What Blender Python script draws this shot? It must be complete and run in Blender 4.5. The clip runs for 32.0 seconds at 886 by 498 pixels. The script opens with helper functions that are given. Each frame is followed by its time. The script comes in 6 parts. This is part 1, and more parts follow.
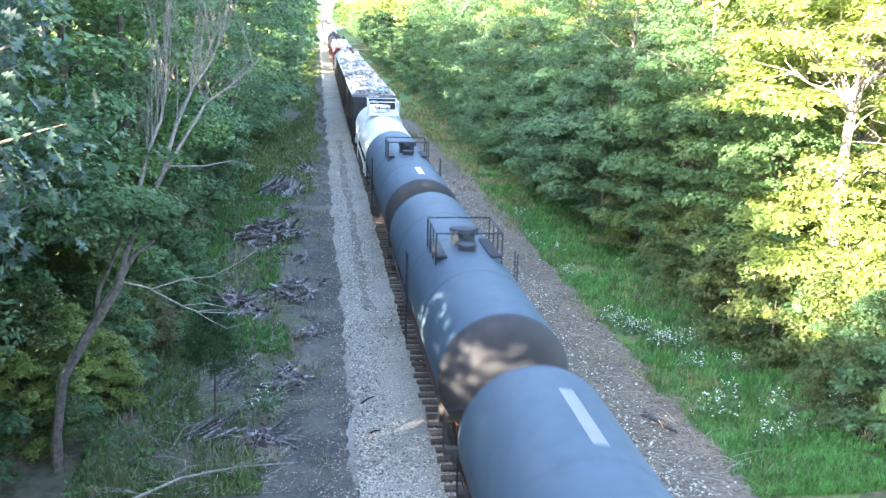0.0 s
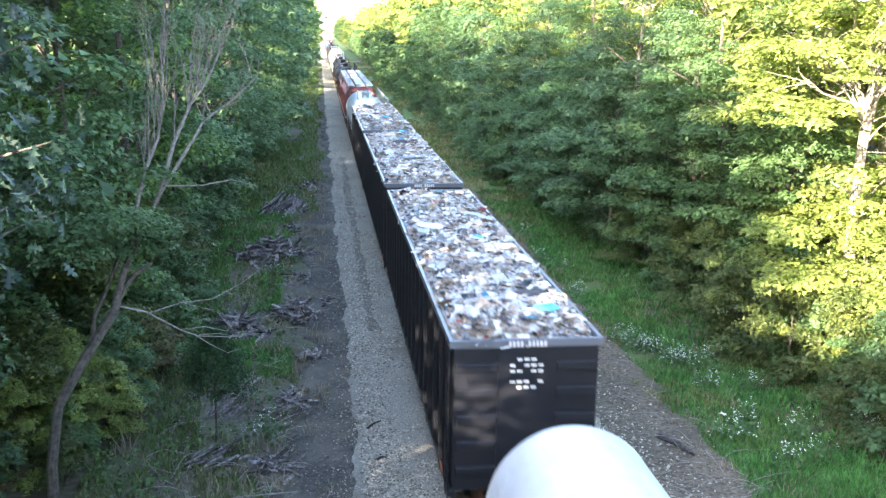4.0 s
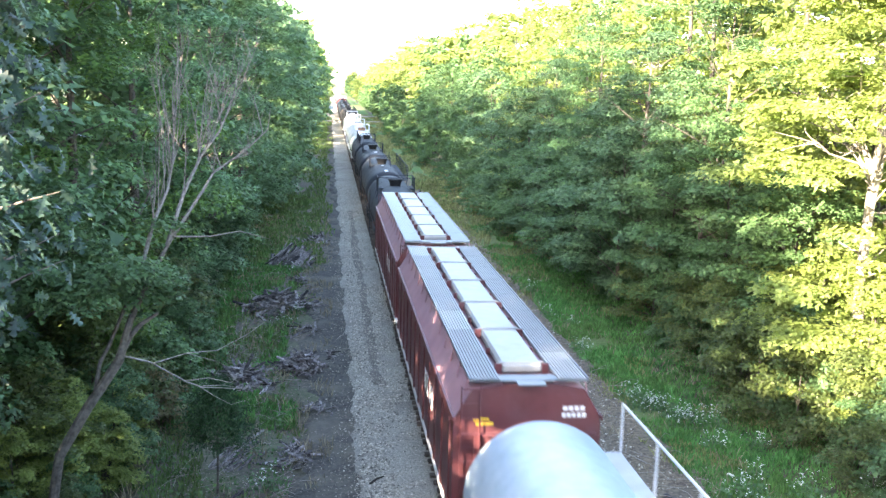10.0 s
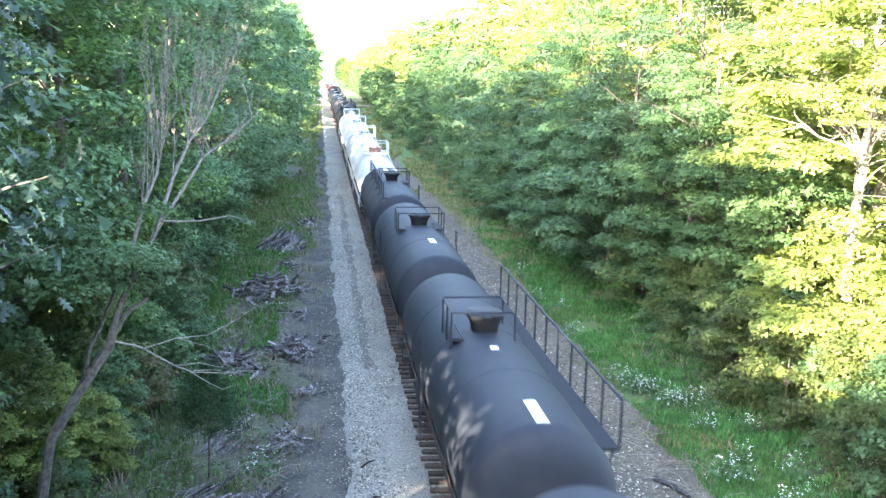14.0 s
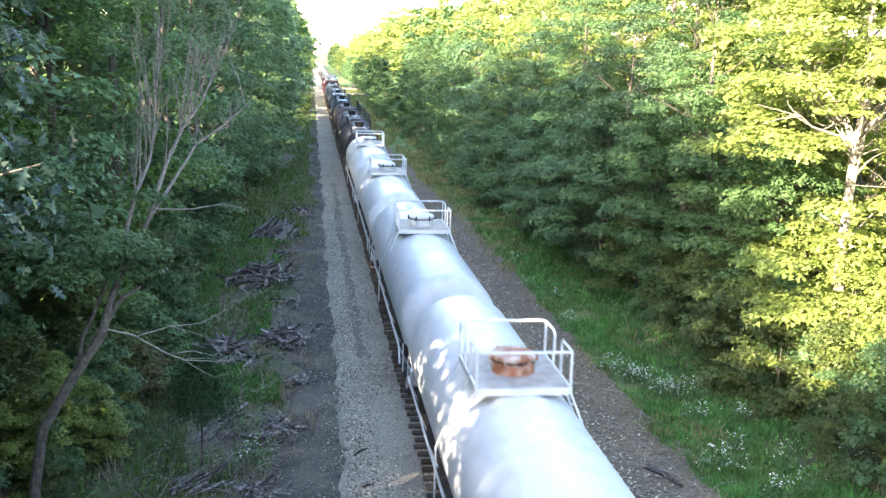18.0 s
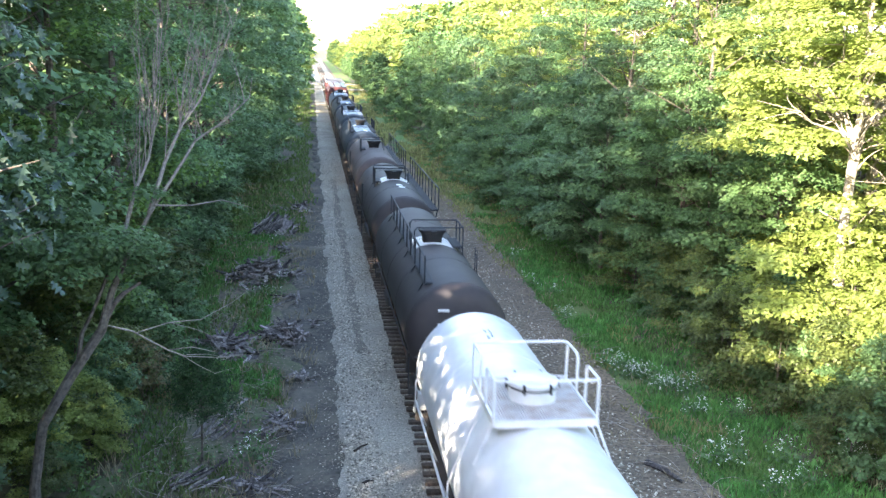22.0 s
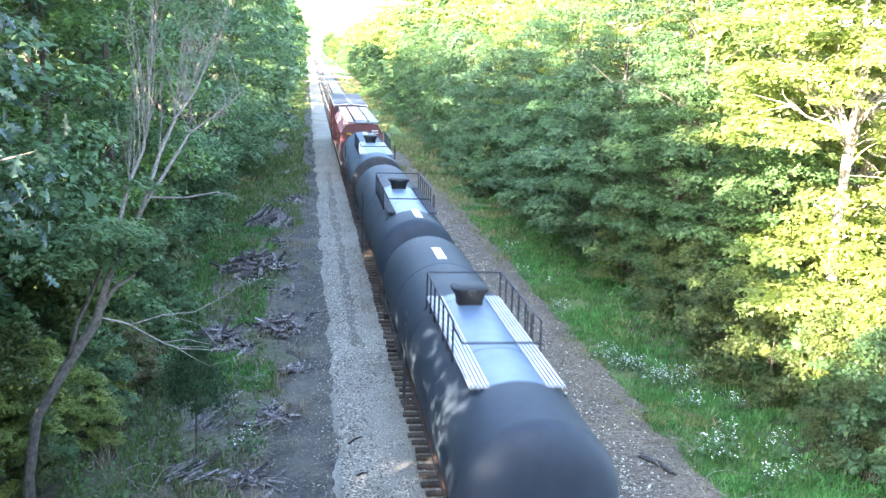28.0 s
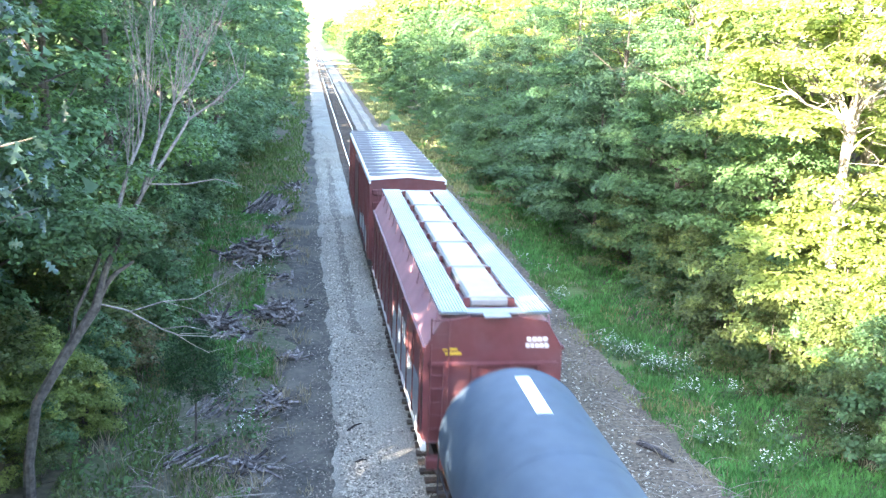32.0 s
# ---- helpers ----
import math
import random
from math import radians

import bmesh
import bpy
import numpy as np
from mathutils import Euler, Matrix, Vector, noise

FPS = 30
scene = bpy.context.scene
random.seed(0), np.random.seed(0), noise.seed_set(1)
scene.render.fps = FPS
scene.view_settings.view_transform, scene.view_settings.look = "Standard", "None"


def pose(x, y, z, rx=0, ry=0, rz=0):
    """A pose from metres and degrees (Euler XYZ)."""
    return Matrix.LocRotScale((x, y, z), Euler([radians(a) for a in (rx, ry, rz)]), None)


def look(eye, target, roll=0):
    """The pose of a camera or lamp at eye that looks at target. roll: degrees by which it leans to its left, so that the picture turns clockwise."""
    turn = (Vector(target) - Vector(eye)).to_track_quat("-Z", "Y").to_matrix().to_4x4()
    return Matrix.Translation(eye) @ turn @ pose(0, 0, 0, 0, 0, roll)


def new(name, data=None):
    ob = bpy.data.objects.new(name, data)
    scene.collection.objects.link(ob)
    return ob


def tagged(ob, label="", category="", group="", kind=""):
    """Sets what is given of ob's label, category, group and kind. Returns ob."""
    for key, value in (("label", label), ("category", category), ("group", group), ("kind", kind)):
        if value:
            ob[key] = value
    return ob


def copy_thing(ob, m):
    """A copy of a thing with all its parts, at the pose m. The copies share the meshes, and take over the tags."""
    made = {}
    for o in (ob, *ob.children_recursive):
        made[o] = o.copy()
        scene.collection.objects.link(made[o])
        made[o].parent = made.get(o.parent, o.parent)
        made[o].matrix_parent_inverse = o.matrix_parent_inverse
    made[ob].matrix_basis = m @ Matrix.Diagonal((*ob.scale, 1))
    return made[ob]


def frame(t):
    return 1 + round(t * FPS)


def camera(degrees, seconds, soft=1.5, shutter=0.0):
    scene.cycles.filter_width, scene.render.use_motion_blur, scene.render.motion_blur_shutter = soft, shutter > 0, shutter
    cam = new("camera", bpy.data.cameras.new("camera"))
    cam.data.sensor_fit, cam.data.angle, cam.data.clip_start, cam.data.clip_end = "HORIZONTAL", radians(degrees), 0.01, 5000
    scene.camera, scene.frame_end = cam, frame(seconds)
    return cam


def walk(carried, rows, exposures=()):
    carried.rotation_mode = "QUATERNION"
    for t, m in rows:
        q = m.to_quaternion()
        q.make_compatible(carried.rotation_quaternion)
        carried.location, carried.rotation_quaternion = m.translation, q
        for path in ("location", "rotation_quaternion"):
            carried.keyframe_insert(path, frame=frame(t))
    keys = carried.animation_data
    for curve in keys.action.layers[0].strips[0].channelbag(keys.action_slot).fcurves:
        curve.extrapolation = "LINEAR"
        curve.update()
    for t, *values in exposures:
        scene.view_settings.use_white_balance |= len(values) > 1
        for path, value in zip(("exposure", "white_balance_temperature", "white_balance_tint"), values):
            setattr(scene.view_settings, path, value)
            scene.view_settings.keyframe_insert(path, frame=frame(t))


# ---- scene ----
cam = camera(48.26, 32.0, soft=1.4, shutter=0.4)
EYE = Vector((0.0, 0.0, 10.79))


def turned(t, yaw, pitch, roll):
    """Camera pose from yaw to the left of the track, pitch and roll, in degrees; the first moment stands a step back."""
    eye = EYE if t > 0 else EYE + Vector((-0.04, -0.83, 0.13))
    a, b = radians(yaw), radians(pitch)
    ahead = Vector((-math.sin(a) * math.cos(b), math.cos(a) * math.cos(b), math.sin(b)))
    return t, look(eye, eye + ahead, roll)


walk(cam, [turned(*r) for r in (
    (0, -7.467, -13.683, 1.531), (0.5, -7.503, -13.798, 1.407), (1, -7.480, -13.748, 1.421), (1.5, -7.487, -13.697, 1.441),
    (2, -7.484, -13.657, 1.541), (2.5, -7.358, -13.478, 1.563), (3, -7.226, -13.183, 1.347), (3.5, -7.116, -12.866, 0.875),
    (5.5, -7.261, -12.656, 0.722), (6, -7.375, -12.668, 0.831), (6.5, -7.456, -12.647, 0.865), (7, -7.509, -12.629, 0.918),
    (7.5, -7.497, -12.441, 1.040), (8, -7.422, -11.873, 1.209), (8.5, -7.265, -11.062, 1.359), (9, -7.075, -10.378, 1.372),
    (9.5, -6.913, -9.918, 1.458), (10, -6.735, -9.609, 1.539), (10.5, -6.559, -9.452, 1.515), (11, -6.529, -9.424, 1.361),
    (11.5, -6.635, -9.525, 1.356), (12, -6.759, -9.742, 1.304), (12.5, -6.907, -10.031, 1.382), (13, -7.016, -10.275, 1.407),
    (13.5, -7.131, -10.471, 1.447), (14, -7.330, -10.518, 1.464), (14.5, -7.532, -10.606, 1.505), (16.5, -7.763, -11.116, 1.746),
    (17, -7.737, -11.161, 1.676), (17.5, -7.748, -11.164, 1.707), (18, -7.741, -11.161, 1.678), (18.5, -7.713, -11.237, 1.684),
    (19, -7.684, -11.328, 1.675), (19.5, -7.642, -11.392, 1.654), (20, -7.658, -11.379, 1.646), (20.5, -7.675, -11.355, 1.588),
    (21, -7.686, -11.351, 1.658), (21.5, -7.719, -11.386, 1.688), (22, -7.769, -11.389, 1.665), (22.5, -7.822, -11.353, 1.605),
    (23, -7.865, -11.301, 1.634), (23.5, -7.872, -11.298, 1.696), (24, -7.864, -11.333, 1.844), (24.5, -7.844, -11.379, 1.724),
    (25, -7.865, -11.387, 1.708), (25.5, -7.875, -11.376, 1.681), (27.5, -8.012, -11.772, 1.807), (28, -8.089, -11.792, 1.880),
    (28.5, -8.140, -11.786, 1.903), (29, -8.180, -11.781, 1.930), (29.5, -8.193, -11.815, 1.982), (30, -8.180, -11.884, 2.016),
    (30.5, -8.165, -12.074, 2.025), (31, -8.124, -12.337, 1.955), (31.5, -8.136, -12.453, 1.890), (32, -8.154, -12.526, 2.003),
)], exposures=[(t, 3.31 + e, k + 80, 16) for t, e, k in (
    (0, 0.4, 6150), (1, 0.44, 6350), (2, 0.34, 6400), (3, -0.05, 6450), (3.5, -0.15, 6450), (5.5, -0.05, 6400), (7, -0.1, 6450), (9, -0.05, 6500), (10, 0.02, 6550), (11, 0.12, 6450), (12, 0.2, 6400),
    (13, 0.32, 6350), (14, 0.43, 6300), (16.5, 0.3, 6450), (17, 0.15, 6500), (17.5, -0.16, 6580), (18.5, -0.38, 6640), (20, -0.46, 6600), (21, -0.48, 6550), (22, -0.3, 6500), (22.5, -0.05, 6450), (23, 0.3, 6350), (25, 0.5, 6300), (28, 0.47, 6250), (32, 0.52, 6150))])

# ---- daylight ----
SUN_EL, SUN_AZ = 17.0, 226.0      # degrees; compass bearing of the sun, the track running north
world = bpy.data.worlds.new("world")
scene.world = world
world.use_nodes = True
wn, wl = world.node_tree.nodes, world.node_tree.links
sky = wn.new("ShaderNodeTexSky")
sky.sky_type, sky.sun_disc = "NISHITA", False
sky.sun_elevation, sky.sun_rotation = radians(SUN_EL), radians(SUN_AZ)
sky.dust_density = 1.2
wl.new(sky.outputs["Color"], wn["Background"].inputs["Color"])
wn["Background"].inputs["Strength"].default_value = 0.16
sun_data = bpy.data.lights.new("sun", "SUN")
sun_data.energy, sun_data.angle, sun_data.color = 5.0, radians(0.6), (1.0, 0.88, 0.68)
sun = new("sun", sun_data)
to_sun = Vector((math.sin(radians(SUN_AZ)) * math.cos(radians(SUN_EL)), math.cos(radians(SUN_AZ)) * math.cos(radians(SUN_EL)), math.sin(radians(SUN_EL))))
sun.matrix_world = look(to_sun * 200, (0, 0, 0))

# ---- materials ----


def surf(name, dark, light, scale=8.0, rough=0.8, bump=0.2, metal=0.0, stain=None, stain_scale=0.6, amount=0.5, per_object=0.0, leaf=0.0, islands=0.0, fine=60.0):
    """A procedural surface: two tones of grain, large stains, fine relief; optional change from object to object or island to island."""
    m = bpy.data.materials.new(name)
    m.use_nodes = True
    n, l = m.node_tree.nodes, m.node_tree.links
    b = n["Principled BSDF"]
    co = n.new("ShaderNodeTexCoord")
    grain = n.new("ShaderNodeTexNoise")
    grain.inputs["Scale"].default_value, grain.inputs["Detail"].default_value = scale, 6
    l.new(co.outputs["Object"], grain.inputs["Vector"])
    ramp = n.new("ShaderNodeMapRange")
    ramp.inputs["From Min"].default_value, ramp.inputs["From Max"].default_value = 0.32, 0.68
    l.new(grain.outputs["Fac"], ramp.inputs["Value"])
    mix = n.new("ShaderNodeMix")
    mix.data_type = "RGBA"
    mix.inputs[6].default_value, mix.inputs[7].default_value = (*dark, 1), (*light, 1)
    l.new(ramp.outputs["Result"], mix.inputs[0])
    out = mix.outputs[2]
    if stain:
        big = n.new("ShaderNodeTexNoise")
        big.inputs["Scale"].default_value, big.inputs["Detail"].default_value = stain_scale, 5
        l.new(co.outputs["Object"], big.inputs["Vector"])
        r2 = n.new("ShaderNodeMapRange")
        r2.inputs["From Min"].default_value, r2.inputs["From Max"].default_value, r2.inputs["To Max"].default_value = 0.45, 0.7, amount
        l.new(big.outputs["Fac"], r2.inputs["Value"])
        mx = n.new("ShaderNodeMix")
        mx.data_type = "RGBA"
        mx.inputs[7].default_value = (*stain, 1)
        l.new(r2.outputs["Result"], mx.inputs[0])
        l.new(out, mx.inputs[6])
        out = mx.outputs[2]
    for source, width in ((("ShaderNodeObjectInfo", "Random"), per_object), (("ShaderNodeNewGeometry", "Random Per Island"), islands)):
        if width:
            info = n.new(source[0])
            r3 = n.new("ShaderNodeMapRange")
            r3.inputs["To Min"].default_value, r3.inputs["To Max"].default_value = 1 - width, 1 + width
            l.new(info.outputs[source[1]], r3.inputs["Value"])
            hsv = n.new("ShaderNodeHueSaturation")
            l.new(r3.outputs["Result"], hsv.inputs["Value"])
            l.new(out, hsv.inputs["Color"])
            out = hsv.outputs["Color"]
    l.new(out, b.inputs["Base Color"])
    b.inputs["Roughness"].default_value, b.inputs["Metallic"].default_value = rough, metal
    if bump:
        f = n.new("ShaderNodeTexNoise")
        f.inputs["Scale"].default_value, f.inputs["Detail"].default_value = fine, 4
        l.new(co.outputs["Object"], f.inputs["Vector"])
        bp = n.new("ShaderNodeBump")
        bp.inputs["Strength"].default_value, bp.inputs["Distance"].default_value = bump, 0.02
        l.new(f.outputs["Fac"], bp.inputs["Height"])
        l.new(bp.outputs["Normal"], b.inputs["Normal"])
    if leaf:
        tr = n.new("ShaderNodeBsdfTranslucent")
        l.new(out, tr.inputs["Color"])
        ms = n.new("ShaderNodeMixShader")
        ms.inputs[0].default_value = leaf
        l.new(b.outputs[0], ms.inputs[1])
        l.new(tr.outputs[0], ms.inputs[2])
        l.new(ms.outputs[0], n["Material Output"].inputs["Surface"])
    return m


M_SOIL = surf("forest_floor", (0.05, 0.05, 0.03), (0.14, 0.12, 0.075), 3, 0.95, 0.6, stain=(0.05, 0.09, 0.025), stain_scale=0.25, amount=0.8)
M_GRAVEL = surf("grey_gravel", (0.16, 0.152, 0.128), (0.55, 0.515, 0.43), 26, 0.9, 1.0, stain=(0.16, 0.14, 0.115), stain_scale=0.35, amount=0.5, fine=30)
M_RUT = surf("packed_gravel", (0.085, 0.08, 0.068), (0.26, 0.24, 0.2), 20, 0.9, 0.8, fine=30)
M_STONE = surf("ballast_stone", (0.23, 0.21, 0.165), (0.5, 0.46, 0.375), 15, 0.9, 0.3, islands=0.75)
M_CINDER = surf("dark_cinder", (0.042, 0.041, 0.034), (0.114, 0.109, 0.092), 7, 0.95, 0.9, stain=(0.19, 0.168, 0.13), stain_scale=0.7, amount=0.75, fine=25)
M_DIRT = surf("brown_dirt", (0.075, 0.058, 0.042), (0.25, 0.2, 0.145), 9, 0.95, 0.8, stain=(0.09, 0.08, 0.06), stain_scale=0.5, amount=0.6, fine=25)
M_WEEDY = surf("weedy_debris", (0.07, 0.062, 0.046), (0.18, 0.155, 0.12), 5, 0.95, 0.8, stain=(0.10, 0.14, 0.05), stain_scale=0.45, amount=0.7, fine=22)
M_TURF = surf("turf", (0.06, 0.13, 0.025), (0.12, 0.23, 0.05), 6, 0.95, 0.6, stain=(0.17, 0.155, 0.075), stain_scale=0.22, amount=0.85)
M_GRASS = surf("grass", (0.056, 0.185, 0.04), (0.13, 0.33, 0.085), 2, 0.7, 0, stain=(0.16, 0.19, 0.06), stain_scale=0.3, amount=0.5, islands=0.35, leaf=0.3)
M_WEED = surf("weeds", (0.072, 0.14, 0.036), (0.155, 0.255, 0.07), 2, 0.75, 0, stain=(0.17, 0.16, 0.08), stain_scale=0.5, amount=0.6, islands=0.35, leaf=0.3)
M_OLIVE = surf("dry_olive_grass", (0.15, 0.18, 0.06), (0.32, 0.33, 0.13), 2, 0.75, 0, stain=(0.34, 0.29, 0.16), stain_scale=0.4, amount=0.6, islands=0.35, leaf=0.3)
M_TIE = surf("weathered_tie", (0.045, 0.036, 0.03), (0.15, 0.12, 0.095), 20, 0.9, 0.5, per_object=0.3)
M_RAIL = surf("worn_steel", (0.35, 0.34, 0.33), (0.6, 0.6, 0.6), 10, 0.25, 0.05, metal=0.9)
M_RUST = surf("rusty_steel", (0.07, 0.035, 0.02), (0.16, 0.08, 0.05), 12, 0.85, 0.3)
M_BARK = surf("grey_bark", (0.06, 0.05, 0.042), (0.17, 0.145, 0.12), 9, 0.95, 0.8, fine=18)
M_DEAD = surf("bleached_wood", (0.2, 0.18, 0.15), (0.42, 0.38, 0.33), 14, 0.9, 0.5)
M_SCRAP = surf("split_old_wood", (0.055, 0.05, 0.05), (0.29, 0.265, 0.255), 10, 0.95, 0.6, per_object=0.8)
LEAVES = [
    surf("leaves_deep", (0.068, 0.142, 0.056), (0.14, 0.245, 0.098), 1.2, 0.6, 0, per_object=0.2, islands=0.32, leaf=0.35),
    surf("leaves_mid", (0.08, 0.162, 0.056), (0.155, 0.265, 0.1), 1.2, 0.6, 0, per_object=0.2, islands=0.32, leaf=0.35),
    # yellow-green brightened in the colour itself, to look full in the sun
    surf("leaves_sun_yellow", (0.19, 0.26, 0.058), (0.35, 0.42, 0.12), 1.2, 0.5, 0, per_object=0.15, islands=0.25, leaf=0.4),
    surf("leaves_blue", (0.076, 0.15, 0.066), (0.148, 0.25, 0.112), 1.2, 0.6, 0, per_object=0.15, islands=0.32, leaf=0.3),
    surf("leaves_autumn", (0.12, 0.11, 0.04), (0.20, 0.165, 0.07), 1.2, 0.55, 0, per_object=0.15, islands=0.35, leaf=0.35),
    surf("leaves_fresh", (0.075, 0.16, 0.03), (0.15, 0.26, 0.06), 1.2, 0.5, 0, per_object=0.15, islands=0.35, leaf=0.38),
    surf("leaves_olive", (0.074, 0.115, 0.03), (0.15, 0.19, 0.055), 1.2, 0.5, 0, per_object=0.25, islands=0.35, leaf=0.32),
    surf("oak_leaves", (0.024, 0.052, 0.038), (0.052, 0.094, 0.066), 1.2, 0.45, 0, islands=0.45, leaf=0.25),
]
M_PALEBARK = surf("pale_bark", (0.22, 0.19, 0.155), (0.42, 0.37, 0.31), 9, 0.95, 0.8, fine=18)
M_GREYTWIG = surf("grey_twigs", (0.13, 0.115, 0.10), (0.28, 0.25, 0.22), 14, 0.9, 0.4)
M_NEEDLE = surf("pine_needles", (0.022, 0.062, 0.022), (0.05, 0.11, 0.036), 2, 0.6, 0, islands=0.3, leaf=0.25)
M_STRAW = surf("dry_straw", (0.2, 0.17, 0.10), (0.38, 0.33, 0.22), 3, 0.9, 0, islands=0.3, leaf=0.2)
M_LITTER = surf("leaf_litter", (0.09, 0.07, 0.055), (0.34, 0.29, 0.24), 5, 0.9, 0, islands=0.6)
M_CHAR = surf("charred_wood", (0.02, 0.018, 0.016), (0.06, 0.05, 0.045), 14, 0.95, 0.5)
M_CONCRETE = surf("weathered_concrete", (0.22, 0.21, 0.19), (0.36, 0.345, 0.32), 4, 0.9, 0.4, stain=(0.14, 0.135, 0.12), stain_scale=0.5, amount=0.6)
M_PETAL = surf("white_petals", (0.7, 0.7, 0.66), (0.85, 0.85, 0.82), 20, 0.7, 0, leaf=0.3)


def paint(name, c, rough=0.45, grime=(0.08, 0.075, 0.07), amount=0.35, streak=1.5, bump=0.05):
    return surf(name, tuple(v * 0.88 for v in c), tuple(min(1, v * 1.1) for v in c), 3.0, rough, bump, stain=grime, stain_scale=streak, amount=amount)


P_BLACK = paint("black_paint", (0.016, 0.021, 0.031), 0.7, (0.027, 0.031, 0.039))
P_BLUE = paint("faded_slate_paint", (0.046, 0.08, 0.116), 0.7, (0.058, 0.084, 0.108))
P_BROWN = paint("faded_brown_paint", (0.08, 0.064, 0.063), 0.7, (0.05, 0.042, 0.04))
P_WHITE = paint("white_paint", (0.66, 0.70, 0.73), 0.35, (0.5, 0.48, 0.45), 0.35)
P_PALE = paint("pale_blue_paint", (0.36, 0.45, 0.51), 0.38, (0.4, 0.42, 0.42), 0.3)
P_SILVER = paint("silver_paint", (0.56, 0.61, 0.66), 0.38, (0.45, 0.43, 0.40), 0.3)
P_RED = paint("oxide_red_paint", (0.128, 0.037, 0.04), 0.5, (0.12, 0.066, 0.068), 0.6)
# red lightened by dust and by sky sheen painted into it
P_REDDUST_SHEEN = paint("dusty_red_sky_sheen_paint", (0.40, 0.235, 0.265), 0.5, (0.27, 0.125, 0.14), 0.5)
P_DECK = paint("scuffed_white_tread", (0.5, 0.5, 0.49), 0.5, (0.3, 0.2, 0.14), 0.6, 4.0)
P_STENCIL = paint("dark_stencil_paint", (0.07, 0.09, 0.13), 0.6)
P_DOME = paint("flat_black_paint", (0.008, 0.009, 0.011), 0.65, (0.02, 0.018, 0.017), 0.4)
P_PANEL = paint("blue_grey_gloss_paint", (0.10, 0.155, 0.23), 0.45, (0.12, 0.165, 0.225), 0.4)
P_ROOF = paint("galvanised_roof", (0.185, 0.195, 0.21), 0.45, (0.16, 0.155, 0.155), 0.5)
P_GOND = paint("black_gondola_paint", (0.008, 0.009, 0.014), 0.5, (0.014, 0.015, 0.019), 0.5)
P_LETTER = paint("white_lettering", (0.75, 0.75, 0.73), 0.6, (0.4, 0.4, 0.4), 0.4)
P_YELLOW = paint("yellow_paint", (0.65, 0.42, 0.04), 0.6)
P_ORANGE = paint("rust_orange_paint", (0.42, 0.15, 0.07), 0.6)
P_RUSTED = paint("rust_eaten_white_paint", (0.32, 0.12, 0.06), 0.65, (0.72, 0.68, 0.62), 1.0, 2.2)
P_UNDER = paint("sooty_steel", (0.035, 0.033, 0.032), 0.75, (0.07, 0.05, 0.04), 0.5)
P_GREYRAIL = paint("grey_galvanised_rail", (0.5, 0.52, 0.54), 0.45)

# ---- mesh tools ----
XT = 4.26          # centre line of the track
SPEED = 13.8       # metres a second, towards the camera


def thing(name, label, category, m=None, group="", kind=""):
    ob = new(name)
    ob.empty_display_size = 0.3
    if m is not None:
        ob.matrix_basis = m
    return tagged(ob, label, category, group, kind)


def finish(name, me, material, parent=None, label="", smooth=True):
    for mat in (material if isinstance(material, (list, tuple)) else [material]):
        me.materials.append(mat)
    if smooth:
        me.shade_smooth()
    ob = new(name, me)
    if parent is not None:
        ob.parent = parent
    if label:
        ob["label"] = label
    return ob


def part(name, bm, material, parent=None, label="", smooth=False):
    """Links a bmesh as one mesh object under a thing or part."""
    me = bpy.data.meshes.new(name)
    bmesh.ops.recalc_face_normals(bm, faces=bm.faces)
    bm.to_mesh(me)
    bm.free()
    if smooth:
        me.set_sharp_from_angle(angle=radians(38))
    ob = finish(name, me, material, parent, label, False)
    if smooth:
        for p in me.polygons:
            p.use_smooth = True
    return ob


def box(bm, x0, x1, y0, y1, z0, z1, bevel=0.0, m=None):
    r = bmesh.ops.create_cube(bm, size=1.0)
    mat = Matrix.Translation(((x0 + x1) / 2, (y0 + y1) / 2, (z0 + z1) / 2)) @ Matrix.Diagonal((abs(x1 - x0), abs(y1 - y0), abs(z1 - z0), 1))
    bmesh.ops.transform(bm, matrix=(m @ mat) if m is not None else mat, verts=r["verts"])
    if bevel:
        es = list({e for v in r["verts"] for e in v.link_edges})
        bmesh.ops.bevel(bm, geom=es, offset=bevel, segments=1, affect="EDGES")
    return bm


def a_box(*a, **k):
    return box(bmesh.new(), *a, **k)


def pipe(bm, points, radius, sides=6):
    """A tube through the points; radius one number or one a point."""
    pts = [Vector(p) for p in points]
    rad = radius if isinstance(radius, (list, tuple)) else [radius] * len(pts)
    rings, a = [], None
    for i, p in enumerate(pts):
        d = (pts[min(i + 1, len(pts) - 1)] - pts[max(i - 1, 0)]).normalized()
        if a is None or abs(a.dot(d)) > 0.95:
            a = d.cross(Vector((0, 0, 1)) if abs(d.z) < 0.9 else Vector((1, 0, 0))).normalized()
        else:
            a = (a - d * a.dot(d)).normalized()
        b = d.cross(a)
        rings.append([bm.verts.new(p + (a * math.cos(k * math.tau / sides) + b * math.sin(k * math.tau / sides)) * rad[i]) for k in range(sides)])
    for r0, r1 in zip(rings, rings[1:]):
        for k in range(sides):
            bm.faces.new((r0[k], r0[(k + 1) % sides], r1[(k + 1) % sides], r1[k]))
    bm.faces.new(rings[0])
    bm.faces.new(rings[-1][::-1])
    return bm


def a_pipe(points, radius, sides=6):
    return pipe(bmesh.new(), points, radius, sides)


